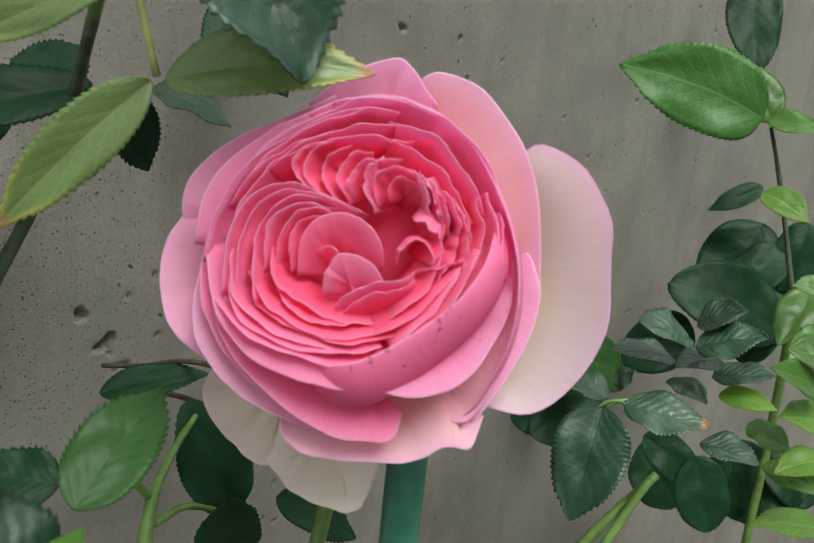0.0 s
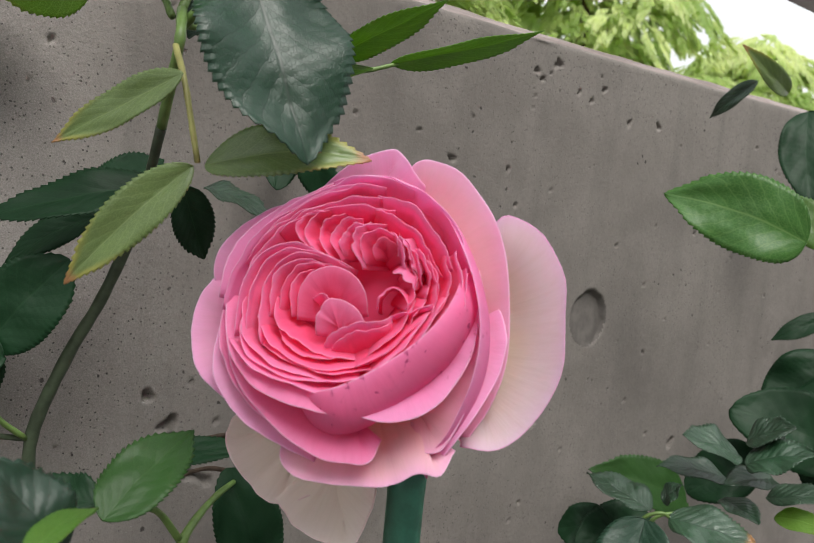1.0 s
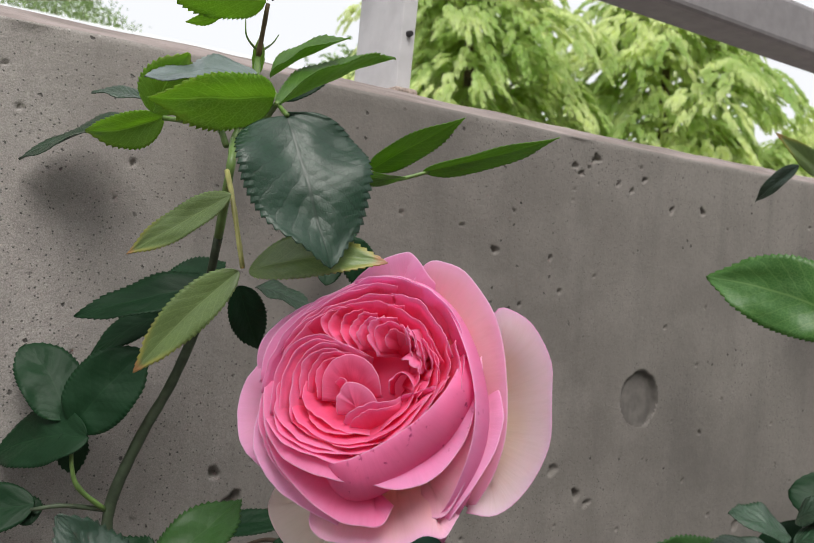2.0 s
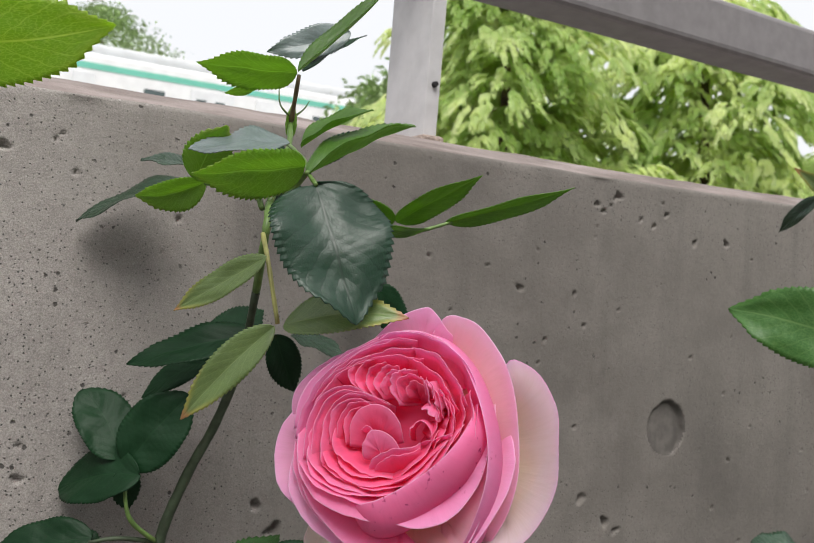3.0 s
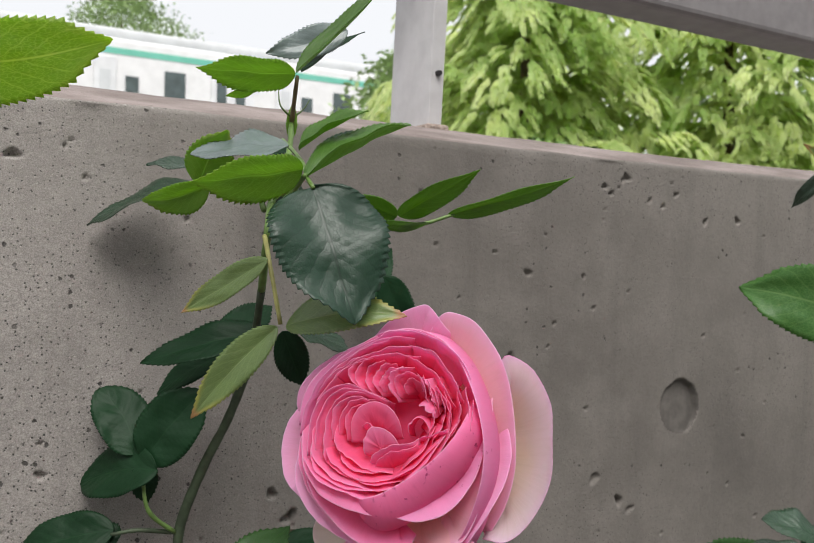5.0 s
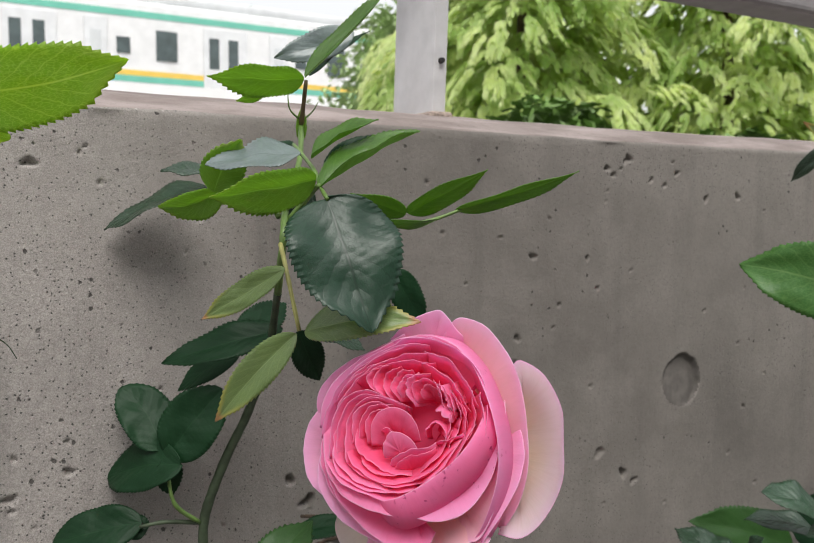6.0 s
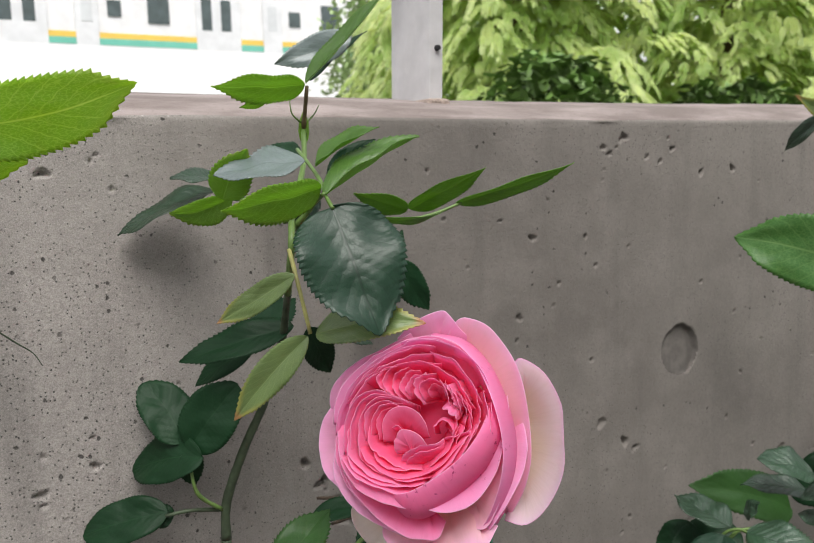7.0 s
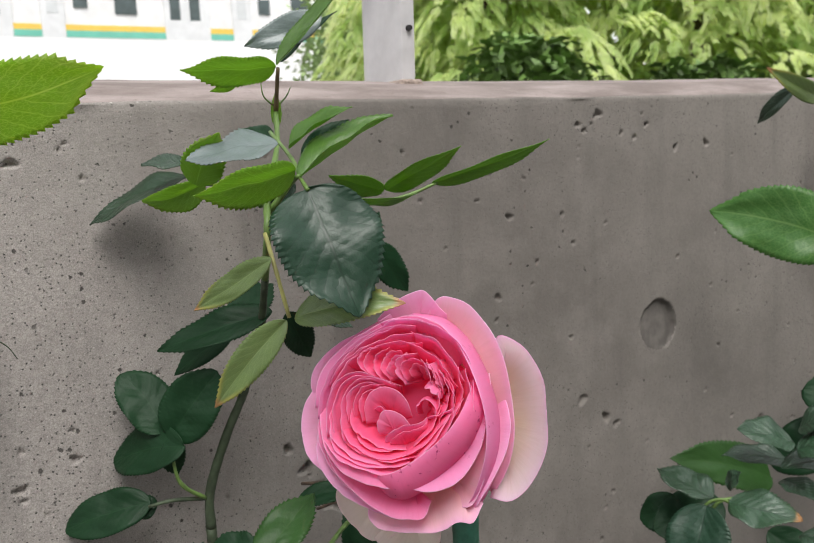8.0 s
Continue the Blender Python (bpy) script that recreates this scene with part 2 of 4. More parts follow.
    k.bump(h, 0.6, 0.0014)
    return k.finish(col, 0.88, 0.0, 0.25)


CONCRETE = concrete()


# pinkish wall top; the sky light on it is put into its lighter colour
def brightened_top():
    k = Nodes("brightened_trowelled_top")
    a, b = k.noise(30, 5, 0.6, stretch=(0.35, 1.0, 1.0)), k.noise(260, 3, 0.7)
    col = k.mix(k.step(a, 0.32, 0.68), (0.20, 0.165, 0.152), (0.37, 0.315, 0.30))
    col = k.mix(k.math("MULTIPLY", k.step(b, 0.55, 0.8), 0.5), col, (0.13, 0.10, 0.085))
    k.bump(k.math("ADD", a, b), 0.5, 0.0014)
    return k.finish(col, 0.85, 0.0, 0.3)


TOP = brightened_top()
# mortar grey for the tie hole; on its sides the colour paints shade
SHADED_PLUG = plain("shaded_mortar_plug", (0.130, 0.118, 0.108), 0.9, 0.0, 0.2, 90, 0.1)
STEEL = plain("weathered_grey_paint", (0.24, 0.225, 0.23), 0.42, 0.0, 0.10, 60, 0.1)
GALV = plain("pale_painted_steel", (0.62, 0.61, 0.62), 0.42, 0.0, 0.08, 50, 0.1)
RUST = plain("rusty_scale", (0.36, 0.29, 0.25), 0.9, 0.0, 0.4, 300, 0.5)
BOLT = plain("black_bolt", (0.03, 0.028, 0.03), 0.5, 0.3, 0.3, 200)
STAKE = plain("green_plastic", (0.035, 0.16, 0.105), 0.38, 0.0, 0.22, 140, 0.25)
SOIL = plain("dark_soil", (0.06, 0.045, 0.033), 0.95, 0.0, 0.5, 14, 0.8)
PAVING = plain("grey_ground", (0.20, 0.195, 0.185), 0.9, 0.0, 0.3, 2.5, 0.4)
WHITE_WALL = plain("white_rendered_wall", (0.88, 0.88, 0.88), 0.7, 0.0, 0.04, 0.8)
TRAIN_BODY = plain("brushed_train_side", (0.80, 0.80, 0.80), 0.4, 0.0, 0.05, 3)
TRAIN_ROOF = plain("train_roof", (0.62, 0.64, 0.65), 0.6, 0.0, 0.06, 3)
STRIPE_GREEN = plain("green_stripe", (0.16, 0.52, 0.40), 0.4, 0.0, 0.05, 3)
STRIPE_YELLOW = plain("yellow_stripe", (0.80, 0.55, 0.10), 0.4, 0.0, 0.05, 3)
WINDOW = plain("dark_train_window", (0.075, 0.10, 0.10), 0.2, 0.0, 0.2, 3)
FAR_FOLIAGE = plain("far_foliage", (0.34, 0.46, 0.20), 0.6, 0.0, 0.30, 2)
SHRUB_GREEN = plain("shrub_leaf", (0.12, 0.21, 0.05), 0.5, 0.0, 0.5, 4)
TRUNK = plain("brown_bark", (0.09, 0.06, 0.04), 0.9, 0.0, 0.4, 20, 0.5)


def conifer_green():
    k = Nodes("golden_cypress_spray")
    n = k.math("ADD", k.math("MULTIPLY", k.noise(3.2, 4), 0.5), k.math("MULTIPLY", k.noise(1.3, 3), 0.5))
    isl = k.add("NewGeometry").outputs["Random Per Island"]
    col = k.mix(k.step(n, 0.42, 0.60), (0.36, 0.52, 0.18), (0.76, 0.85, 0.46))
    col = k.mix(k.math("MULTIPLY", k.step(isl, 0.6, 1.0), 0.5), col, (0.60, 0.68, 0.28))
    m = k.finish(col, 0.6, 0.0, 0.3)
    k.glow_through(k.mix(k.step(n, 0.42, 0.60), (0.60, 0.72, 0.26), (0.86, 0.90, 0.50)), 0.58)
    return m


CYPRESS = conifer_green()


# ---- builders ----
def mesh_object(name, verts, faces, material, parent=None, label="", uvs=None, smooth=True):
    me = bpy.data.meshes.new(name)
    me.from_pydata([tuple(v) for v in verts], [], faces)
    me.materials.append(material)
    if uvs is not None:
        lay = me.uv_layers.new(name="uv")
        idx = np.empty(len(me.loops), dtype=np.int32)
        me.loops.foreach_get("vertex_index", idx)
        lay.data.foreach_set("uv", np.asarray(uvs, dtype=np.float32)[idx].ravel())
    if smooth:
        me.polygons.foreach_set("use_smooth", [True] * len(me.polygons))
    me.update()
    ob = new(name, me)
    ob.parent = parent
    if label:
        ob["label"] = label
    return ob


def part(name, bm, material, parent=None, label="", smooth=False):
    me = bpy.data.meshes.new(name)
    bm.normal_update()
    bm.to_mesh(me)
    bm.free()
    me.materials.append(material)
    if smooth:
        me.polygons.foreach_set("use_smooth", [True] * len(me.polygons))
    ob = new(name, me)
    ob.parent = parent
    if label:
        ob["label"] = label
    return ob


def thing(name, label, category, group=""):
    return tagged(new(name), label, category, group)


def box(x0, x1, y0, y1, z0, z1, bevel=0.0, seg=2):
    bm = bmesh.new()
    bmesh.ops.create_cube(bm, size=1.0)
    bmesh.ops.scale(bm, vec=(x1 - x0, y1 - y0, z1 - z0), verts=bm.verts)
    bmesh.ops.translate(bm, vec=((x0 + x1) / 2, (y0 + y1) / 2, (z0 + z1) / 2), verts=bm.verts)
    if bevel:
        bmesh.ops.bevel(bm, geom=list(bm.edges), offset=bevel, segments=seg, affect="EDGES", profile=0.5)
    return bm


def smooth_path(pts, n):
    """Points along a curve through pts."""
    p = [Vector(q) for q in pts]
    p = [p[0] * 2 - p[1]] + p + [p[-1] * 2 - p[-2]]
    out = []
    for i in range(1, len(p) - 2):
        for j in range(n):
            t = j / n
            a, b, c, d = p[i - 1], p[i], p[i + 1], p[i + 2]
            out.append(0.5 * ((2 * b) + (c - a) * t + (2 * a - 5 * b + 4 * c - d) * t * t + (3 * b - a - 3 * c + d) * t ** 3))
    return out + [p[-2]]


def tube(pts, r0, r1, sides=8, knots=0.0, seed=0):
    """Vertices and faces of a tapered round stalk along pts."""
    rng = random.Random(seed)
    verts, faces = [], []
    side = Vector((1, 0.3, 0.1))
    for i, p in enumerate(pts):
        d = (pts[min(i + 1, len(pts) - 1)] - pts[max(i - 1, 0)]).normalized()
        a = (side - d * side.dot(d)).normalized()
        side = a
        b = d.cross(a)
        r = r0 + (r1 - r0) * i / (len(pts) - 1)
        r *= 1 + knots * rng.uniform(-0.5, 1)
        for j in range(sides):
            w = 2 * math.pi * j / sides
            verts.append(p + (a * math.cos(w) + b * math.sin(w)) * r)
    for i in range(len(pts) - 1):
        for j in range(sides):
            k = (j + 1) % sides
            faces.append((i * sides + j, i * sides + k, (i + 1) * sides + k, (i + 1) * sides + j))
    faces.append(tuple(range(sides))[::-1])
    faces.append(tuple(range((len(pts) - 1) * sides, len(pts) * sides)))
    return verts, faces


def stem(parent, pts, r0, r1, material, name="stem", label=""):
    v, f = tube(smooth_path(pts, 6), r0, r1, 8, 0.12, len(pts))
    return mesh_object(name, v, f, material, parent, label)


VIEW = Vector((0.07, -0.09, 1.19))  # the open side from which the plants grow out


def leaflet(parent, base, tip, width, material, tilt=20, fold=0.25, curl=0.1, name="leaflet", teeth=0, peak=0.82):
    """A toothed rose leaflet from base to tip. tilt: degrees by which the blade turned to the open side looks up; peak: under 0.7 for a broad, egg-shaped blade."""
    base, tip = Vector(base), Vector(tip)
    axis = tip - base
    length = axis.length
    axis.normalize()
    teeth = teeth or max(10, min(24, int(length / 0.0021)))
    rng = random.Random(int((base.x * 7919 + base.z * 104729 + tip.y * 1299709) * 1000))
    out = VIEW - (base + tip) / 2
    out = (out - axis * out.dot(axis)).normalized()
    cross = axis.cross(out)
    if cross.z < 0:
        cross = -cross
    n = (out * math.cos(radians(tilt)) + cross * math.sin(radians(tilt))).normalized()
    side = axis.cross(n)
    rows, cols = 4 * teeth, 14
    verts, uvs, faces = [], [], []
    wave, phase = rng.uniform(0.02, 0.05), rng.uniform(0, 6)
    bend = rng.uniform(-0.05, 0.05)
    # the outline: a rounded foot, the widest place at about two fifths, a drawn-out tip
    blunt = material is DARK and width > 0.024
    a, b = (0.50, 0.52) if blunt else (0.46, 0.70) if peak < 0.7 else ((0.52, 0.62) if peak > 1 else (0.60, 0.80))
    full = (a / (a + b)) ** a * (b / (a + b)) ** b
    bite = min(0.0010, 0.034 * width) * (0.5 if blunt else 1.0)
    for i in range(rows + 1):
        v = i / rows
        prof = max(0.010, v ** a * (1 - v) ** b / full)
        if v > 0.80:
            prof *= 1 - (0.62 if peak > 1 else 0.15 if blunt else 0.38) * ((v - 0.80) / 0.20) ** 0.8
        saw = (v * teeth) % 1.0
        for j in range(cols + 1):
            u = j / cols * 2 - 1
            reach, shift = 0.0, 0.0
            if j in (0, cols) and 0.05 < v < 0.985:
                grow = saw if saw < 0.76 else 0.0
                reach = bite * (1.7 * grow - 0.3) * min(1.0, prof * 2.2)
                shift = bite * 1.0 * grow / length
            x = u * prof * width / 2 + (reach if u > 0 else -reach)
            y = (v + shift) * length - abs(u) * 0.04 * length * math.sin(math.pi * v)
            rib = (v * 8.0 - 5.0 * abs(u / 2) ** 0.8) % 1.0
            quilt = 0.015 * (math.sin(math.pi * rib) ** 0.7 - 0.5) * min(1, abs(u) * 4) * (1 - 0.5 * abs(u)) * prof
            z = fold * abs(x) * (1 - 0.35 * abs(u)) - curl * length * (v - 0.35) ** 2 * 2.0
            z += wave * width * math.sin(v * 12 + phase + (2 if u > 0 else 0)) * abs(u) ** 1.5 + quilt * width
            z += 0.07 * width * noise.noise((u * 1.9 + phase, v * 3.6, phase)) * math.sin(math.pi * v)
            x += bend * length * math.sin(math.pi * v)
            verts.append(base + axis * y + side * x + n * z)
            uvs.append((u / 2 + 0.5, v))
    for i in range(rows):
        for j in range(cols):
            k = i * (cols + 1) + j
            faces.append((k, k + 1, k + cols + 2, k + cols + 1))
    ob = mesh_object(name, verts, faces, material, parent, "", uvs)
    so = ob.modifiers.new("thickness", "SOLIDIFY")
    so.thickness, so.offset = 0.00035, 0.0
    return ob


# ---- the parapet wall ----
def wall_relief(x, z, rng_pits):
    """Depth of the pits, the tie hole and the crack in the cast face."""
    d = np.zeros_like(x)
    d += 0.0006 * np.sin(x * 9.0 + 1.3) * np.sin(z * 13.0)
    for px, pz, r, dep in rng_pits:
        r *= 0.8
        near = (np.abs(x - px) < 3 * r) & (np.abs(z - pz) < 3 * r)
        q = np.hypot((x - px), (z - pz) * 1.1)[near] / r
        w = np.arctan2((z - pz)[near], (x - px)[near])
        q *= 1 + 0.22 * np.sin(2 * w + px * 900) + 0.16 * np.sin(3 * w + pz * 700) + 0.10 * np.sin(5 * w + px * 300)
        d[near] -= 1.05 * dep * np.clip((1.12 - q) / 0.5, 0, 1)
    q = np.hypot(x - 0.607, z - 1.059) / 0.0205
    ang = np.arctan2(z - 1.059, x - 0.607)
    q *= 1 + 0.03 * np.sin(3 * ang + 1) + 0.025 * np.sin(7 * ang) + 0.015 * np.sin(13 * ang)
    d -= (0.0022 + 0.0024 * q * np.cos(ang - 0.9)) * np.clip((1.08 - q) / 0.12, 0, 1)
    d -= 0.0005 * np.exp(-((x - 0.166 - 0.003 * np.sin(z * 60)) / 0.0012) ** 2) * (z > 1.17)
    return d


def build_wall():
    rng = random.Random(4)
    pits = [(0.453, 1.164, 0.0032, 0.003), (0.440, 1.106, 0.0032, 0.003), (0.124, 1.221, 0.0036, 0.0035), (0.110, 1.045, 0.0036, 0.003),
            (0.545, 0.992, 0.0045, 0.004), (0.556, 0.984, 0.0035, 0.003), (0.743, 0.946, 0.006, 0.004),
            (0.266, 1.031, 0.0036, 0.0055), (0.277, 1.015, 0.0042, 0.006), (0.280, 1.018, 0.003, 0.005),
            (0.284, 1.002, 0.004, 0.004), (0.139, 1.056, 0.003, 0.003), (0.52, 1.012, 0.005, 0.0025),
            (0.292, 0.987, 0.004, 0.005), (0.300, 0.983, 0.004, 0.003)]
    # a row of blow holes under the arris
    pits += [(0.544, 1.237, 0.0035, 0.004), (0.541, 1.235, 0.0025, 0.004), (0.522, 1.229, 0.0026, 0.004), (0.529, 1.224, 0.0022, 0.004), (0.569, 1.221, 0.0022, 0.004), (0.583, 1.217, 0.0023, 0.004), (0.597, 1.227, 0.0024, 0.004), (0.631, 1.207, 0.0029, 0.004), (0.670, 1.209, 0.0032, 0.004), (0.504, 1.162, 0.0019, 0.004)]
    pits += [(rng.uniform(0.0, 1.3), rng.uniform(0.8, 1.24), rng.choice((0.0011, 0.0013, 0.0016, 0.0020)), 0.0022) for _ in range(190)]
    xs = np.concatenate([np.linspace(-5.0, -0.2, 12), np.arange(-0.1, 1.10, 0.0013), np.linspace(1.15, 9.0, 30)])
    zs = np.concatenate([np.linspace(0.0, 0.76, 6), np.arange(0.80, 1.2455, 0.0013)])
    # the section: up the face, over the rounded arris, up the sloped top, down the back
    sec = [(0.380, z) for z in zs]
    for i in range(1, 7):
        w = math.pi / 2 * i / 6
        sec.append((0.384 - 0.004 * math.cos(w), 1.2475 + 0.0045 * math.sin(w)))
    sec += [(0.388, 1.2535), (0.394, 1.2565), (0.402, 1.2595), (0.412, 1.2628), (0.425, 1.2655), (0.45, 1.2690), (0.49, 1.2735), (0.53, 1.2775), (0.545, 1.276), (0.55, 1.268), (0.55, 0.0)]
    sy, sz = np.array([s[0] for s in sec]), np.array([s[1] for s in sec])
    X, Y = np.meshgrid(xs, sy, indexing="ij")
    Z = np.meshgrid(xs, sz, indexing="ij")[1]
    face = np.zeros(len(sec)); face[:len(zs)] = 1
    dep = wall_relief(X[:, :len(zs)], Z[:, :len(zs)], pits)
    Y = Y.copy(); Z = Z.copy()
    Y[:, :len(zs)] -= dep
    rough = np.array([[noise.noise((x * 22, k * 0.9, 3.0)) for k in range(len(zs), len(sec))] for x in xs])
    wob = np.array([0.0018 * math.sin(x * 7.0 + 0.6) for x in xs])
    Z[:, len(zs):-1] += 0.0011 * rough[:, :-1] + wob[:, None] * 0.6
    Y[:, len(zs):len(zs) + 7] += 0.0009 * rough[:, :7]
    nx, ns = X.shape
    verts = np.stack([X, Y, Z], -1).reshape(-1, 3)
    faces = [(i * ns + j, (i + 1) * ns + j, (i + 1) * ns + j + 1, i * ns + j + 1) for i in range(nx - 1) for j in range(ns - 1)]
    ob = mesh_object("wall_parapet", verts.tolist(), faces, CONCRETE)
    ob.data.materials.append(TOP)
    index = [1 if f[0] % ns >= len(zs) + 2 and f[0] % ns < ns - 3 else 0 for f in faces]
    # the dark tone covers the hole's floor and its sloping sides
    ob.data.materials.append(SHADED_PLUG)
    for n, f in enumerate(faces):
        i, j = f[0] // ns, f[0] % ns
        if j < len(zs) - 1 and math.hypot(xs[i] - 0.607, zs[j] - 1.059) < 0.0216:
            index[n] = 2
    ob.data.polygons.foreach_set("material_index", index)
    return tagged(ob, "grey cast concrete parapet wall with pits and a round tie hole", "wall", kind="structure")


build_wall()

# ---- ground on both sides ----
ground = part("ground", box(-60, 60, -60, 90, -0.2, 0.0), PAVING)
tagged(ground, "plain grey ground around the parapet wall", "ground", kind="structure")
bed = part("planting_bed", box(-3.0, 6.0, -0.25, 0.378, 0.0, 0.06, 0.02), SOIL)
tagged(bed, "dark bare soil of the planting bed along the wall", "soil", kind="structure")
# unseen plain wall, added to cut the low sky light from the front
blocker = part("wall_light_blocker", box(-10, 12, -4.4, -4.2, 0.0, 4.6), plain("blocker_grey", (0.34, 0.33, 0.315), 0.9, 0.0, 0.15, 2))
tagged(blocker, "unseen plain wall added to block low sky light from the front", "wall", kind="structure")

# ---- handrail ----
railing = thing("railing", "grey painted steel handrail on flat posts on the wall", "railing")
part("handrail", box(-4.9, 8.9, 0.418, 0.461, 1.385, 1.432, 0.006, 3), STEEL, railing, "dull grey rectangular rail")
for px in (-2.2, -0.9, 0.392, 1.69, 2.99, 4.29):
    bm = box(px, px + 0.0115, 0.420, 0.477, 1.262, 1.388, 0.0012)
    for vtx in bm.verts:
        vtx.co.y -= 0.0585 * (vtx.co.z - 1.265)
    post = part("post", bm, GALV, railing, "pale flat steel post")
    bm = bmesh.new()
    bmesh.ops.create_cone(bm, cap_ends=True, segments=14, radius1=0.0022, radius2=0.0018, depth=0.003)
    bmesh.ops.rotate(bm, cent=(0, 0, 0), matrix=Matrix.Rotation(radians(90), 3, "X"), verts=bm.verts)
    bmesh.ops.translate(bm, vec=(px + 0.006, 0.4163, 1.303), verts=bm.verts)
    part("bolt", bm, BOLT, post)
    bm = box(px - 0.004, px + 0.0155, 0.416, 0.481, 1.2605, 1.267, 0.002)
    for vtx in bm.verts:
        vtx.co += noise.noise_vector(vtx.co * 90) * 0.002
    part("rust_collar", bm, RUST, post, "rusty crumbling foot of the post")

# ---- green garden stake ----
stake = thing("garden_stake", "ribbed green plastic garden stake standing in the soil", "garden stake")
bm = bmesh.new()
rings, sides = 130, 16
prev = None
for i in range(rings + 1):
    z = 0.03 + 1.05 * i / rings
    rr = 0.0062 * (1.05 if i % 9 == 0 else 1.0)
    row = [bm.verts.new((0.2765 + math.cos(2 * math.pi * j / sides) * (rr + (0.0004 if j % 4 == 0 else 0)), 0.200 + math.sin(2 * math.pi * j / sides) * (rr + (0.0004 if j % 4 == 0 else 0)), z)) for j in range(sides)]
    if prev:
        for j in range(sides):
            bm.faces.new((prev[j], prev[(j + 1) % sides], row[(j + 1) % sides], row[j]))
    prev = row
bm.faces.new(prev)
part("shaft", bm, STAKE, stake, smooth=True)

# ---- the rose ----
# the flower's face: x to its side, y up, z out of the cup; lengths on it in UNITs
FACE = Matrix(((0.646, 0.113, -0.755, 0.2339), (-0.756, 0.230, -0.613, 0.1858), (0.105, 0.967, 0.234, 1.1080), (0, 0, 0, 1)))
UNIT, FAR = 0.0001202, 1614.0
rose = thing("rose_flower", "large pink quartered rose with cream outer petals", "flower")

# how a petal runs from its rim to its claw: three steps of (outwards, down)
CUPPED = ((-9.0, 20.0), (-26.0, 46.0), (-52.0, 78.0))
SPREAD = ((-42.0, 22.0), (-105.0, 66.0), (-190.0, 130.0))
GUARDED = ((-60.0, 64.0), (-190.0, 140.0), (-330.0, 150.0))
DISHED = ((-30.0, 10.0), (-66.0, 34.0), (-104.0, 70.0))
SPOONED = ((-34.0, 96.0), (-130.0, 250.0), (-330.0, 290.0))
FOLDED = ((62.0, 4.0), (150.0, 50.0), (90.0, 180.0))
ROLLED = ((20.0, 30.0), (34.0, 120.0), (-50.0, 260.0))


def petal(rim, run, material, heart=(0.0, 0.0), lip=3.0, ruffle=6.0, drop=20.0, seed=0.0, swell=(1.0, 1.0)):
    """A petal with its rim along a smooth curve through the points rim (x, y, z). run: how its blade falls from the rim towards the claw,
    outwards as seen from heart. lip: how far the rim curls out; drop: how far its two ends dive;
    swell: how full the blade is at either end."""
    pts = smooth_path(rim, max(4, 36 // (len(rim) - 1)))
    seed = seed + rim[0][0] * 0.037 + rim[0][1] * 0.073 + rim[-1][0] * 0.011
    cols, rows = len(pts) - 1, 13
    verts, uvs, faces = [], [], []
    for i, p in enumerate(pts):
        s = i / cols
        e = abs(2 * s - 1)
        ahead = pts[min(i + 1, cols)] - pts[max(i - 1, 0)]
        out = Vector((ahead.y, -ahead.x)).normalized()
        if out.dot(Vector((p.x - heart[0], p.y - heart[1]))) < 0:
            out = -out
        away = Vector((p.x - heart[0], p.y - heart[1])).normalized()
        out = (out * 0.6 + away * 0.4).normalized()
        wob = noise.noise((s * 4.0 + seed, seed * 0.7, 0.0))
        wob2 = noise.noise((s * 11.0 + seed, seed * 1.7, 5.0))
        shift = ruffle * (1.1 * wob + 0.55 * wob2)
        ease = 1 - 0.95 * e ** 4 if run[0][0] > 15 else 1.0
        top = p.z - drop * e ** 5 + ruffle * (0.9 * wob2 + 0.8 * wob)
        for j in range(rows + 1):
            t = (j / rows) ** 1.35
            b1, b2, b3 = 3 * t * (1 - t) ** 2, 3 * t * t * (1 - t), t ** 3
            o = b1 * run[0][0] + b2 * run[1][0] + b3 * run[2][0]
            d = b1 * run[0][1] + b2 * run[1][1] + b3 * run[2][1]
            o += 0.7 * lip * math.exp(-(t / 0.10) ** 2) + shift * (1 - t)
            o *= ease * (swell[0] + (swell[1] - swell[0]) * s)
            o += 5.0 * noise.noise((s * 3.0, t * 2.5, seed)) * min(1.0, 4 * t)
            h = top - d + 6.0 * noise.noise((s * 3.5, t * 2.5, seed + 20)) * min(1.0, 4 * t)
            x, y = p.x + out.x * o - 2 + 0.08 * h, p.y + out.y * o - 4 + 0.02 * h  # the cup leans a little
            k = (FAR - h) / FAR
            verts.append(FACE @ Vector((x * k * UNIT, y * k * UNIT, h * UNIT)))
            uvs.append((s, 1 - j / rows))
    for i in range(cols):
        for j in range(rows):
            a = i * (rows + 1) + j
            faces.append((a, a + rows + 1, a + rows + 2, a + 1))
    ob = mesh_object("petal", verts, faces, material, rose, "", uvs)
    so = ob.modifiers.new("thickness", "SOLIDIFY")
    so.thickness, so.offset = 0.00012, 0.0
    return ob


jit = random.Random(21)


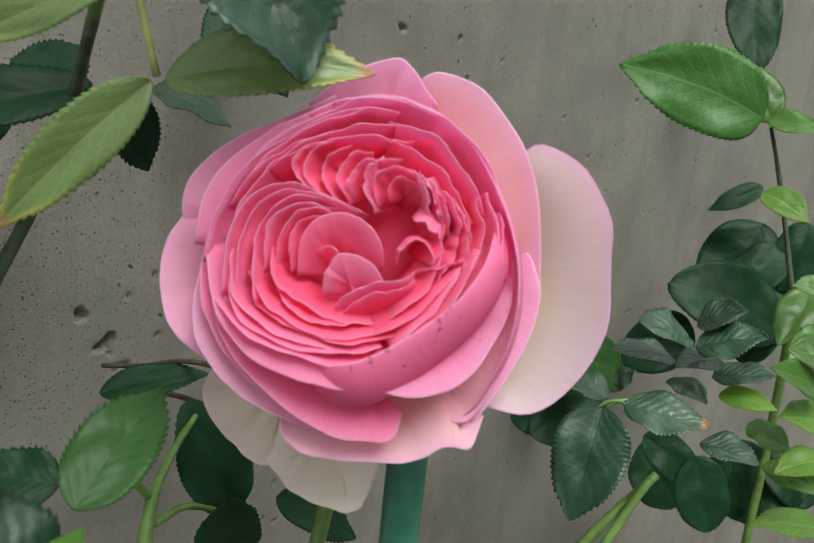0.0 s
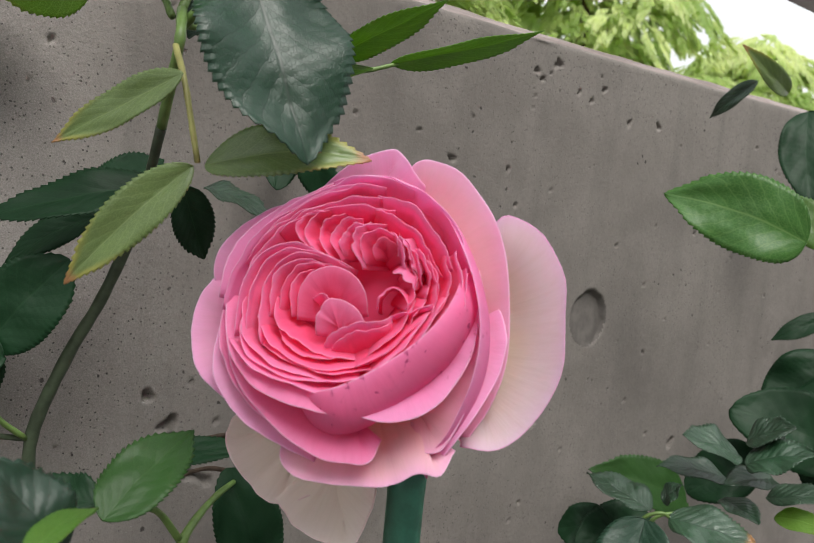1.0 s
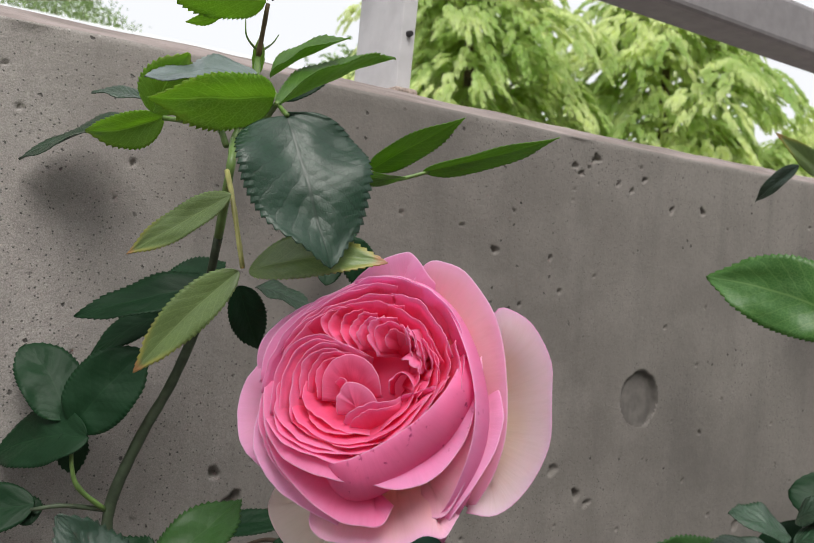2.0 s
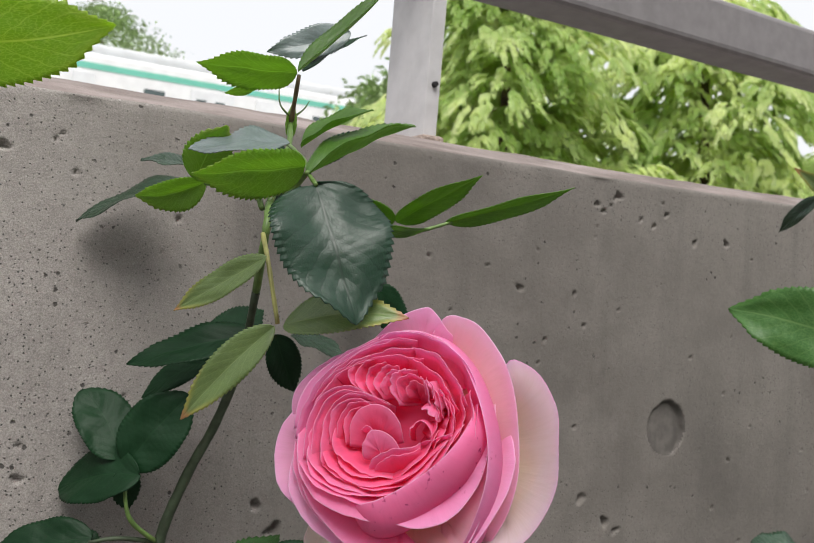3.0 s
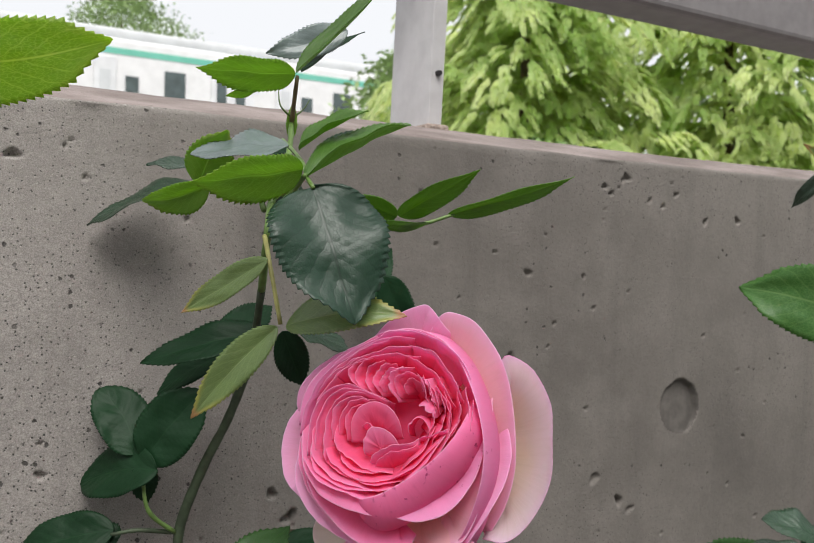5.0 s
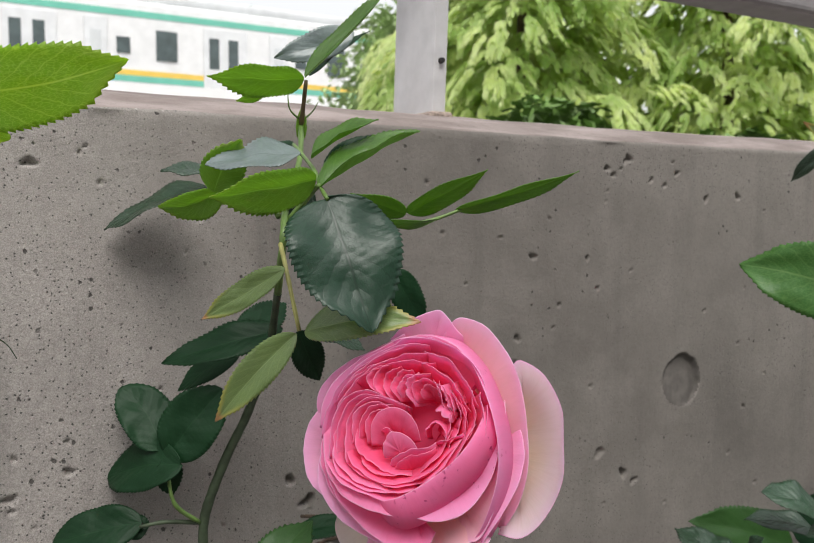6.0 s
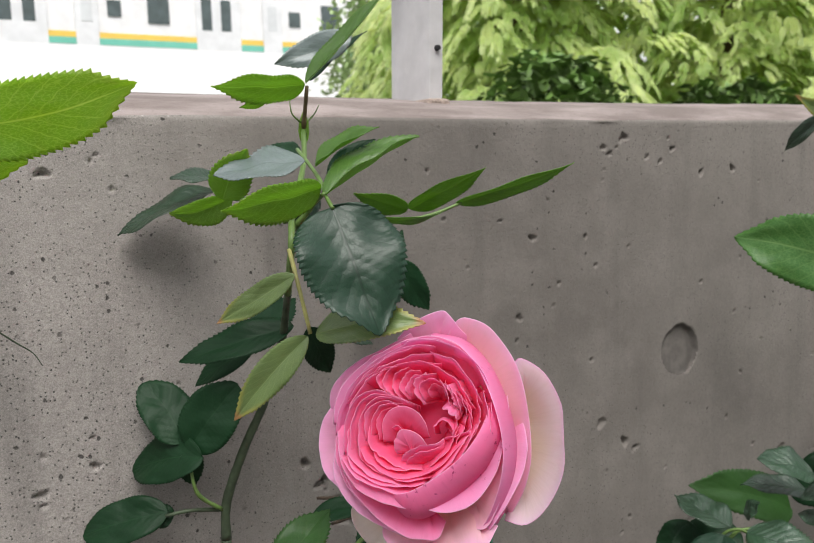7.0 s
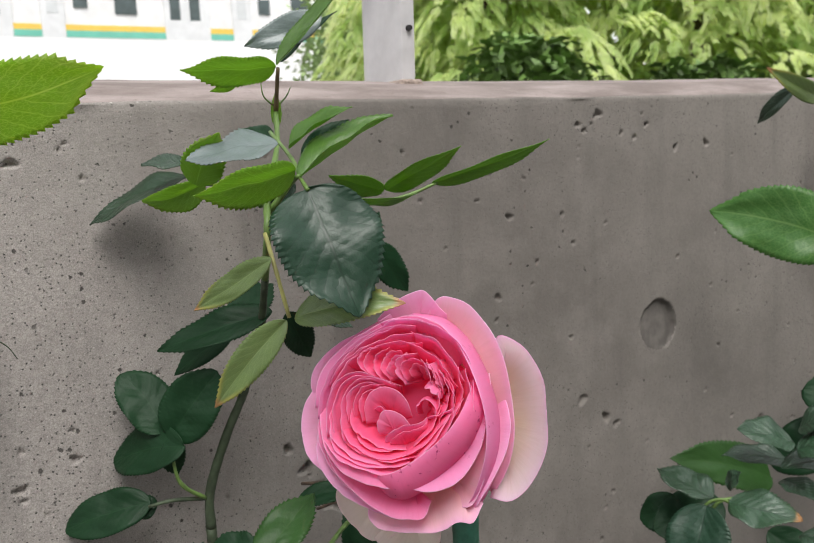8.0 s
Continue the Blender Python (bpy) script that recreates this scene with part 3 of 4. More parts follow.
def packed(outer, inner, n, run, materials, heart, span=(0.55, 0.85), ruffle=7.0, jolt=6.0):
    """Petals packed one inside the other, from the curve outer to the curve inner."""
    for k in range(n):
        q = (k + jit.uniform(-0.22, 0.22)) / max(1, n - 1)
        rim = [Vector(a).lerp(Vector(b), q) for a, b in zip(outer, inner)]
        curve = smooth_path([tuple(v) for v in rim], 10)
        length = jit.uniform(*span)
        start = jit.uniform(0, 1 - length) if k % 2 else (0.0 if k % 4 else 1 - length)
        pick = [curve[int((start + length * m / 6) * (len(curve) - 1))] for m in range(7)]
        turn = jit.uniform(-1.6, 1.6)
        pick = [(v.x + turn * jolt * (m / 3 - 1) + jit.uniform(-1, 1) * jolt * 0.4, v.y + turn * jolt * (1 - m / 3) * 0.6 + jit.uniform(-1, 1) * jolt * 0.4, v.z + jit.uniform(-1, 1) * jolt * 0.6) for m, v in enumerate(pick)]
        petal(pick, run, materials[min(len(materials) - 1, int(q * len(materials)))], heart, jit.uniform(1.5, 4.5), ruffle, 26.0, k * 3.1)


# guard petals, spread behind the head
petal([(296, 200, -190), (352, 226, -140), (430, 176, -115), (478, 78, -108), (482, -20, -106), (468, -128, -110), (408, -230, -122), (330, -282, -150), (240, -270, -210)], SPOONED, GUARD, lip=7, ruffle=9, seed=2)
petal([(-275, -190, -370), (-304, -252, -372), (-268, -325, -372), (-222, -372, -372), (-165, -396, -380), (-90, -370, -390)], GUARDED, WHITE, lip=-4, ruffle=9)
petal([(-180, -380, -355), (-130, -436, -345), (-60, -470, -340), (-5, -470, -345), (30, -410, -350), (50, -330, -360)], GUARDED, WHITE, lip=5, ruffle=8)
petal([(-95, 310, -245), (-15, 366, -215), (75, 394, -208), (112, 366, -208), (136, 322, -222), (160, 280, -240)], SPREAD, OUTER, lip=4, ruffle=5)
petal([(80, 296, -236), (108, 336, -216), (134, 360, -204), (172, 362, -195), (240, 330, -185), (300, 250, -180), (332, 168, -178), (344, 80, -186), (348, -10, -196), (338, -100, -210), (300, -190, -230), (240, -260, -260)], SPREAD, BLUSH, lip=5, ruffle=6)
petal([(-20, 330, -235), (-145, 280, -212), (-250, 232, -206), (-318, 172, -206), (-340, 112, -208), (-330, 70, -220)], SPREAD, OUTER, lip=4, ruffle=6)
petal([(-326, 112, -212), (-374, 40, -205), (-384, -45, -200), (-362, -118, -195), (-322, -166, -195), (-270, -205, -205)], SPREAD, OUTER, lip=4, ruffle=6)
# the lower petals, open towards the front
petal([(-155, -270, -150), (-140, -340, -122), (-55, -376, -105), (45, -384, -95), (112, -376, -90), (165, -352, -92), (215, -350, -100), (238, -290, -130)], SPREAD, BLUSH, lip=5, ruffle=9, seed=1)
petal([(-300, 10, -150), (-322, -80, -130), (-306, -166, -118), (-242, -242, -112), (-150, -296, -108), (-70, -326, -112)], SPREAD, OUTER, lip=4)
petal([(-300, 20, -110), (-302, -70, -95), (-274, -150, -85), (-210, -224, -80), (-120, -286, -78), (-30, -318, -84)], SPREAD, MIDDLE, lip=5)
petal([(-282, -60, -85), (-262, -140, -68), (-206, -222, -58), (-126, -290, -52), (-45, -332, -50), (30, -342, -50), (66, -328, -56), (82, -280, -72)], SPREAD, MIDDLE, lip=6, seed=4)
petal([(-292, 40, -80), (-282, -50, -62), (-252, -130, -42), (-190, -188, -20), (-100, -222, 0), (-20, -240, 10), (30, -230, 12)], SPREAD, MIDDLE, lip=9, seed=6)
petal([(20, -226, 0), (50, -244, 2), (110, -252, -6), (172, -236, -18), (222, -200, -34), (270, -130, -56), (290, -50, -70), (284, 20, -110), (262, 80, -170)], SPREAD, COOL, lip=9, ruffle=7)
petal([(150, -300, -110), (215, -296, -112), (262, -226, -104), (300, -130, -98), (312, -40, -106), (300, 40, -140), (276, 110, -200)], SPREAD, BLUSH, lip=3)
# the cup round the head
petal([(-318, 40, -120), (-300, 130, -118), (-240, 212, -120), (-150, 268, -124), (-60, 300, -126)], SPREAD, COOL, lip=3)
petal([(-120, 280, -118), (-20, 318, -120), (80, 318, -116), (180, 268, -110), (250, 180, -100)], SPREAD, MIDDLE, lip=3)
# petals wrapped over the head, their outer faces towards the front
petal([(292, 56, -210), (328, 14, -188), (347, -40, -162), (343, -92, -150), (324, -150, -142), (278, -226, -130), (228, -292, -120), (180, -330, -140)], SPREAD, OUTER, lip=3, ruffle=4, drop=60)
petal([(40, 322, -122), (140, 296, -104), (216, 228, -80), (262, 150, -54), (292, 64, -40), (306, -30, -40), (296, -120, -50), (262, -208, -68), (214, -280, -92), (150, -320, -130)], ROLLED, COOL, lip=3, ruffle=4, drop=50, seed=3, swell=(0.15, 1.15))
petal([(-110, -196, -10), (-50, -192, 24), (0, -182, 36), (50, -162, 40), (112, -128, 38), (186, -72, 30), (236, -8, 8), (258, 50, -22), (262, 100, -50)], FOLDED, ROSY, lip=3, ruffle=3, drop=46, swell=(1.1, 0.30))
# rims packed inside the cup, over the top and down the sides
packed([(-300, -10, -78), (-272, 120, -74), (-190, 225, -76), (-70, 300, -80), (40, 322, -80), (150, 290, -74), (235, 212, -64), (278, 100, -52)],
       [(-246, 30, -40), (-216, 118, -40), (-160, 180, -44), (-80, 222, -46), (10, 238, -48), (100, 222, -46), (170, 160, -40), (212, 80, -34)], 9, CUPPED, (COOL, MIDDLE, MIDDLE, HEART), (0, 30), (0.36, 0.62), 8.0, 8.0)
packed([(262, 150, -48), (282, 70, -36), (276, 0, -24), (240, -56, -8), (196, -96, 6)], [(120, 150, -40), (152, 100, -34), (162, 50, -28), (150, 10, -24), (128, -16, -22)], 6, CUPPED, (MIDDLE, HEART, HEART), (40, 40), (0.6, 0.95), 8.0, 8.0)
packed([(-268, 60, -52), (-282, -30, -46), (-250, -110, -26), (-180, -158, -6), (-90, -186, 8), (0, -196, 18), (70, -172, 24)],
       [(-160, 30, -38), (-156, -26, -36), (-124, -66, -30), (-74, -96, -22), (-10, -108, -12), (60, -98, -8), (112, -60, -10)], 7, CUPPED, (MIDDLE, MIDDLE, HEART, HEART), (-20, 30), (0.55, 0.9), 8.0, 8.0)
packed([(40, -186, 26), (110, -142, 28), (172, -88, 20), (218, -20, 2), (240, 40, -22)], [(10, -118, -8), (66, -104, -6), (118, -62, -8), (150, -14, -16), (160, 30, -26)], 4, CUPPED, (MIDDLE, HEART), (0, 30), (0.6, 0.95), 6.0, 6.0)
# the swirl on one side, wrapped round a bud
packed([(-250, -110, -28), (-258, -20, -34), (-242, 80, -34), (-194, 142, -36), (-124, 158, -38), (-50, 128, -42), (14, 98, -50)],
       [(-132, -40, -36), (-142, 10, -38), (-134, 54, -40), (-112, 84, -42), (-80, 96, -44), (-40, 92, -46), (-10, 80, -50)], 6, CUPPED, (MIDDLE, MIDDLE, HEART), (-40, 10), (0.66, 0.95), 7.0, 5.0)
petal([(-118, -20, -46), (-112, 40, -38), (-84, 84, -34), (-34, 96, -32), (14, 80, -34), (44, 40, -38), (52, -10, -48)], DISHED, HEART, (-30, -20), 4, 6)
petal([(-64, -60, -30), (-62, -16, -16), (-38, 12, -10), (0, 14, -10), (34, -6, -14), (48, -44, -26)], DISHED, MIDDLE, (-10, -60), 4, 6)
petal([(-80, 26, -34), (-52, 34, -24), (-30, 10, -22), (-14, -6, -26)], CUPPED, HEART, (-40, -20), 3, 5)
petal([(-48, -84, -18), (-20, -58, -8), (30, -42, -6), (76, -34, -8), (108, -14, -16)], CUPPED, MIDDLE, (0, -100), 5, 7)
petal([(-30, -92, -14), (10, -66, -4), (60, -56, -2), (110, -30, -8)], CUPPED, HEART, (20, -120), 4, 7)
# upper folds that sweep down towards the hollow
packed([(-62, 124, -50), (-112, 160, -44), (-128, 200, -42), (-98, 236, -46), (-40, 246, -52)], [(26, 100, -52), (12, 150, -40), (24, 184, -36), (56, 196, -38), (98, 190, -46)], 6, CUPPED, (HEART, HEART, MIDDLE), (60, 90), (0.7, 0.98), 8.0, 8.0)
petal([(38, 108, -56), (34, 160, -42), (72, 188, -36), (116, 166, -38), (136, 118, -44)], CUPPED, HEART, (76, 110), 4, 7)
petal([(62, 120, -60), (62, 154, -50), (90, 168, -46), (116, 142, -48)], CUPPED, HEART, (86, 120), 3, 6)
# small crumpled petals at the edge of the hollow
petal([(78, 0, -36), (84, 28, -24), (104, 46, -20), (132, 36, -20), (142, 8, -26), (128, -12, -34)], ((6, 6), (14, 24), (4, 70)), MIDDLE, (110, 14), 4, 8)
petal([(104, 92, -40), (128, 84, -28), (150, 62, -26), (164, 52, -34)], ((-16, 16), (-30, 40), (-40, 90)), MIDDLE, (170, 110), 5, 9)
petal([(112, 128, -44), (128, 164, -30), (146, 120, -28), (170, 84, -32)], ((-14, 18), (-26, 44), (-40, 90)), MIDDLE, (200, 130), 5, 9)
petal([(106, -8, -30), (150, -4, -16), (186, 8, -12), (204, 16, -18)], ((8, 14), (16, 44), (10, 90)), ROSY, (150, 60), 4, 7)
for k in range(5):
    x, y = 112 + 19 * k, 150 - 16 * k + 10 * (k % 2)
    petal([(x - 14, y + 34, -36), (x + 8, y + 10, -26 - 4 * (k % 2)), (x + 22, y - 26, -24), (x + 22, y - 62, -34)], ((-8, 22), (-16, 50), (-24, 100)), HEART if k % 3 else MIDDLE, (40, 40), 4, 7, seed=k)
# the deep heart, the hip, the sepals and the stalk
bm = bmesh.new()
bmesh.ops.create_uvsphere(bm, u_segments=32, v_segments=16, radius=1.0)
bmesh.ops.scale(bm, vec=(0.029, 0.028, 0.012), verts=bm.verts)
bmesh.ops.translate(bm, vec=(0, 0, -0.030), verts=bm.verts)
bmesh.ops.transform(bm, matrix=FACE, verts=bm.verts)
part("petal_base", bm, HEART, rose, "deep red packed petal bases", smooth=True)
bm = bmesh.new()
bmesh.ops.create_uvsphere(bm, u_segments=18, v_segments=12, radius=1.0)
bmesh.ops.scale(bm, vec=(0.007, 0.007, 0.010), verts=bm.verts)
bmesh.ops.translate(bm, vec=(0, 0, -0.050), verts=bm.verts)
bmesh.ops.transform(bm, matrix=FACE, verts=bm.verts)
part("hip", bm, GREEN_STEM, rose, smooth=True)
hip = FACE @ Vector((0, 0, -0.056))
stem(rose, [tuple(hip), (0.282, 0.236, 1.060), (0.279, 0.236, 1.00), (0.262, 0.238, 0.86), (0.26, 0.24, 0.05)], 0.0024, 0.0034, GREEN_STEM, "stalk")
for k in range(5):
    w = 2 * math.pi * k / 5 + 0.4
    leaflet(rose, FACE @ Vector((math.cos(w) * 0.005, math.sin(w) * 0.005, -0.046)), FACE @ Vector((math.cos(w) * 0.022, math.sin(w) * 0.022, -0.052)), 0.007, YOUNG, 20, 0.2, 0.1, "sepal", 4)

for pts in ([(0.265, 0.360, 1.015), (0.273, 0.340, 1.020), (0.280, 0.320, 1.027), (0.281, 0.28, 1.034), (0.281, 0.237, 1.036)], [(0.274, 0.360, 0.996), (0.283, 0.340, 1.005), (0.283, 0.29, 1.012), (0.280, 0.237, 1.016)]):
    stem(rose, pts, 0.0010, 0.0013, TWIG, "twig", "short brown dry twig")

# ---- the rose cane that climbs behind the flower ----
cane = thing("rose_cane", "climbing rose cane with dark, glossy and lime-green toothed leaves", "rose plant")
leaflet(cane, (0.243, 0.300, 1.261), (0.197, 0.310, 1.258), 0.024, LIME, -50, 0.25, 0.1)
leaflet(cane, (0.228, 0.315, 1.256), (0.216, 0.325, 1.251), 0.006, LIME, -40, 0.2, 0.1)
leaflet(cane, (0.244, 0.300, 1.262), (0.285, 0.285, 1.307), 0.013, YOUNG, 62, 1, -0.05)
leaflet(cane, (0.273, 0.305, 1.289), (0.233, 0.315, 1.274), 0.016, PALE, 15, 0.2, 0.05)
leaflet(cane, (0.248, 0.305, 1.265), (0.290, 0.320, 1.296), 0.009, DARK, 55, 0.3, 0.05)
leaflet(cane, (0.226, 0.247, 1.209), (0.179, 0.246, 1.199), 0.025, LIME, -45, 0.35, 0.1)
leaflet(cane, (0.228, 0.270, 1.223), (0.188, 0.288, 1.220), 0.028, PALE, 66, 0.15, 0.1)
leaflet(cane, (0.226, 0.245, 1.207), (0.273, 0.240, 1.235), 0.024, YOUNG, 74, 0.8, 0.06)
leaflet(cane, (0.229, 0.260, 1.220), (0.253, 0.242, 1.238), 0.013, YOUNG, 68, 1, 0.05)
leaflet(cane, (0.225, 0.234, 1.202), (0.232, 0.203, 1.149), 0.049, GLOSS, 23, 0.14, 0.12, peak=0.66)
leaflet(cane, (0.242, 0.275, 1.215), (0.264, 0.265, 1.233), 0.011, DARK, 20, 0.3, 0.1)
leaflet(cane, (0.238, 0.280, 1.206), (0.229, 0.285, 1.188), 0.013, GLOSS, 30, 0.2, 0.1)
leaflet(cane, (0.204, 0.310, 1.205), (0.176, 0.328, 1.195), 0.017, LIME, -30, 0.6, 0.18)
leaflet(cane, (0.196, 0.300, 1.205), (0.206, 0.290, 1.230), 0.021, LIME, -15, 0.4, -0.1)
leaflet(cane, (0.204, 0.340, 1.209), (0.157, 0.371, 1.189), 0.030, WAXY, 74, 0.2, 0.08)
leaflet(cane, (0.202, 0.330, 1.216), (0.181, 0.340, 1.218), 0.016, WAXY, 68, 0.2, 0.1)
leaflet(cane, (0.251, 0.330, 1.227), (0.238, 0.350, 1.233), 0.012, DARK, 50, 0.2, 0.1)
leaflet(cane, (0.303, 0.302, 1.194), (0.269, 0.300, 1.203), 0.014, YOUNG, -35, 0.3, 0.1)
leaflet(cane, (0.304, 0.302, 1.194), (0.318, 0.248, 1.214), 0.015, YOUNG, -40, 0.35, 0.06)
leaflet(cane, (0.332, 0.297, 1.196), (0.384, 0.254, 1.215), 0.013, YOUNG, -50, 0.5, 0.06)
leaflet(cane, (0.320, 0.295, 1.191), (0.275, 0.285, 1.189), 0.013, YOUNG, -72, 0.3, 0.1)
leaflet(cane, (0.210, 0.247, 1.171), (0.182, 0.283, 1.147), 0.013, AGED, 25, 0.3, 0.08)
leaflet(cane, (0.217, 0.242, 1.144), (0.252, 0.204, 1.152), 0.019, AGED, 30, 0.3, 0.1)
leaflet(cane, (0.213, 0.242, 1.143), (0.182, 0.264, 1.103), 0.016, AGED, 15, 0.35, 0.1)
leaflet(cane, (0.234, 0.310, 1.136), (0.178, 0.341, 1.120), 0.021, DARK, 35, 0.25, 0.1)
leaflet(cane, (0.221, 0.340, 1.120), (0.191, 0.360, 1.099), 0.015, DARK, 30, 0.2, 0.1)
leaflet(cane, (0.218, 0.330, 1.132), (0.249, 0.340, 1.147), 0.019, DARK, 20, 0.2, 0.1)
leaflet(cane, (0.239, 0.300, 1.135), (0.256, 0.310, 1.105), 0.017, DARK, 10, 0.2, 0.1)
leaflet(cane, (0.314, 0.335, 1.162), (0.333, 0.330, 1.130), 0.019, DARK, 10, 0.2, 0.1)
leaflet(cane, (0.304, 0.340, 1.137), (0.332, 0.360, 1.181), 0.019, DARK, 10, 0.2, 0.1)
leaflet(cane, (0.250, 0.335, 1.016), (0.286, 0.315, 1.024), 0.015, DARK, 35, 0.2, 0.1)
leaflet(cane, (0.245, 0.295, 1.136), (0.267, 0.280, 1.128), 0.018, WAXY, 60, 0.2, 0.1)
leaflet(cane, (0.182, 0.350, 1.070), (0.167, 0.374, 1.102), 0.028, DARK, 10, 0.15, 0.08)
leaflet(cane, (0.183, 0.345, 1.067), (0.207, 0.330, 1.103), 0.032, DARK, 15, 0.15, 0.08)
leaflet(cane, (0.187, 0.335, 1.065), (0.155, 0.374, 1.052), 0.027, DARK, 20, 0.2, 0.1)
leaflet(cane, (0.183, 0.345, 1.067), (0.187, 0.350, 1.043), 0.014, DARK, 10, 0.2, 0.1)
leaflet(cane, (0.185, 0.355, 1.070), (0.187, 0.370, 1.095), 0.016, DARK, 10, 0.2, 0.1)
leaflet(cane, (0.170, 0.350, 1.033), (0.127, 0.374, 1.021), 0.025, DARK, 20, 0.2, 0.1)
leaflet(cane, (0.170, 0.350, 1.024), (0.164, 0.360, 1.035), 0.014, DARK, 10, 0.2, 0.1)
stem(cane, [(0.202, 0.348, 1.009), (0.203, 0.346, 1.032), (0.213, 0.340, 1.063), (0.224, 0.335, 1.088), (0.230, 0.320, 1.121), (0.224, 0.290, 1.156)], 0.0028, 0.0019, STEM)
stem(cane, [(0.224, 0.290, 1.156), (0.217, 0.265, 1.181), (0.222, 0.275, 1.195)], 0.0019, 0.0017, GREEN_STEM)
stem(cane, [(0.222, 0.275, 1.195), (0.240, 0.300, 1.221), (0.247, 0.314, 1.240)], 0.0017, 0.0014, GREEN_STEM)
stem(cane, [(0.247, 0.314, 1.240), (0.244, 0.300, 1.261)], 0.0013, 0.0009, RED_STEM)
stem(cane, [(0.215, 0.263, 1.181), (0.213, 0.250, 1.168), (0.215, 0.242, 1.144)], 0.0011, 0.0009, PALE_STEM)
stem(cane, [(0.223, 0.275, 1.190), (0.259, 0.290, 1.194), (0.296, 0.302, 1.189), (0.317, 0.300, 1.191), (0.335, 0.296, 1.197)], 0.0012, 0.0009, GREEN_STEM)
stem(cane, [(0.221, 0.280, 1.193), (0.219, 0.290, 1.202), (0.204, 0.310, 1.205)], 0.0014, 0.001, GREEN_STEM)
stem(cane, [(0.237, 0.300, 1.229), (0.230, 0.260, 1.215), (0.227, 0.245, 1.206), (0.225, 0.234, 1.201)], 0.001, 0.0009, GREEN_STEM)
stem(cane, [(0.223, 0.275, 1.190), (0.228, 0.260, 1.203), (0.226, 0.245, 1.207)], 0.0018, 0.001, GREEN_STEM)
stem(cane, [(0.200, 0.346, 1.028), (0.187, 0.340, 1.040), (0.183, 0.340, 1.050), (0.183, 0.345, 1.067)], 0.0013, 0.0009, GREEN_STEM)
stem(cane, [(0.200, 0.346, 1.028), (0.181, 0.345, 1.032), (0.169, 0.350, 1.030)], 0.0013, 0.0009, STEM)
stem(cane, [(0.202, 0.348, 1.010), (0.204, 0.35, 0.95), (0.21, 0.34, 0.6), (0.23, 0.33, 0.05)], 0.0031, 0.0045, STEM)
leaflet(cane, (0.247, 0.314, 1.232), (0.2475, 0.3135, 1.250), 0.0055, LIME, 0, 0.9, -0.05, "bract", 4)
stem(cane, [(0.246, 0.3135, 1.243), (0.240, 0.312, 1.248), (0.2385, 0.311, 1.256)], 0.0006, 0.0002, GREEN_STEM, "stipule")
stem(cane, [(0.248, 0.3135, 1.243), (0.254, 0.315, 1.248), (0.2575, 0.316, 1.253)], 0.0006, 0.0002, GREEN_STEM, "stipule")

# ---- the low shoot beside it ----
low_shoot = thing("rose_shoot", "young green rose shoot with dark toothed leaves, beside the flower", "rose plant")
leaflet(low_shoot, (0.189, 0.235, 1.037), (0.224, 0.250, 1.058), 0.022, OLIVE, 25, 0.2, 0.1)
leaflet(low_shoot, (0.193, 0.250, 1.036), (0.177, 0.270, 1.037), 0.017, DARK, 20, 0.2, 0.1)
leaflet(low_shoot, (0.161, 0.190, 1.048), (0.147, 0.200, 1.073), 0.021, GLOSS, 30, 0.2, 0.1)
leaflet(low_shoot, (0.148, 0.170, 1.061), (0.174, 0.200, 1.059), 0.008, YOUNG, 40, 0.3, 0.1)
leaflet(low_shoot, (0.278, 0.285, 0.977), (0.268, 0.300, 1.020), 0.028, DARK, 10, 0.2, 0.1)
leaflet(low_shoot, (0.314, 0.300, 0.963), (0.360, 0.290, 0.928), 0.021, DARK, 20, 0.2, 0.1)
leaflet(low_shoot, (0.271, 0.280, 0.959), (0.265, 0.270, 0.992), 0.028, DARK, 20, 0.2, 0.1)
stem(low_shoot, [(0.224, 0.260, 0.994), (0.229, 0.265, 1.004), (0.235, 0.270, 1.011), (0.253, 0.285, 1.015), (0.283, 0.312, 1.012)], 0.0024, 0.001, GREEN_STEM)
stem(low_shoot, [(0.231, 0.268, 1.009), (0.218, 0.260, 1.025), (0.204, 0.250, 1.033)], 0.0014, 0.001, GREEN_STEM)
stem(low_shoot, [(0.235, 0.270, 0.997), (0.254, 0.280, 0.991), (0.276, 0.285, 0.977)], 0.0016, 0.001, GREEN_STEM)
stem(low_shoot, [(0.224, 0.260, 0.994), (0.22, 0.258, 0.93), (0.21, 0.26, 0.5), (0.2, 0.26, 0.05)], 0.003, 0.004, GREEN_STEM)

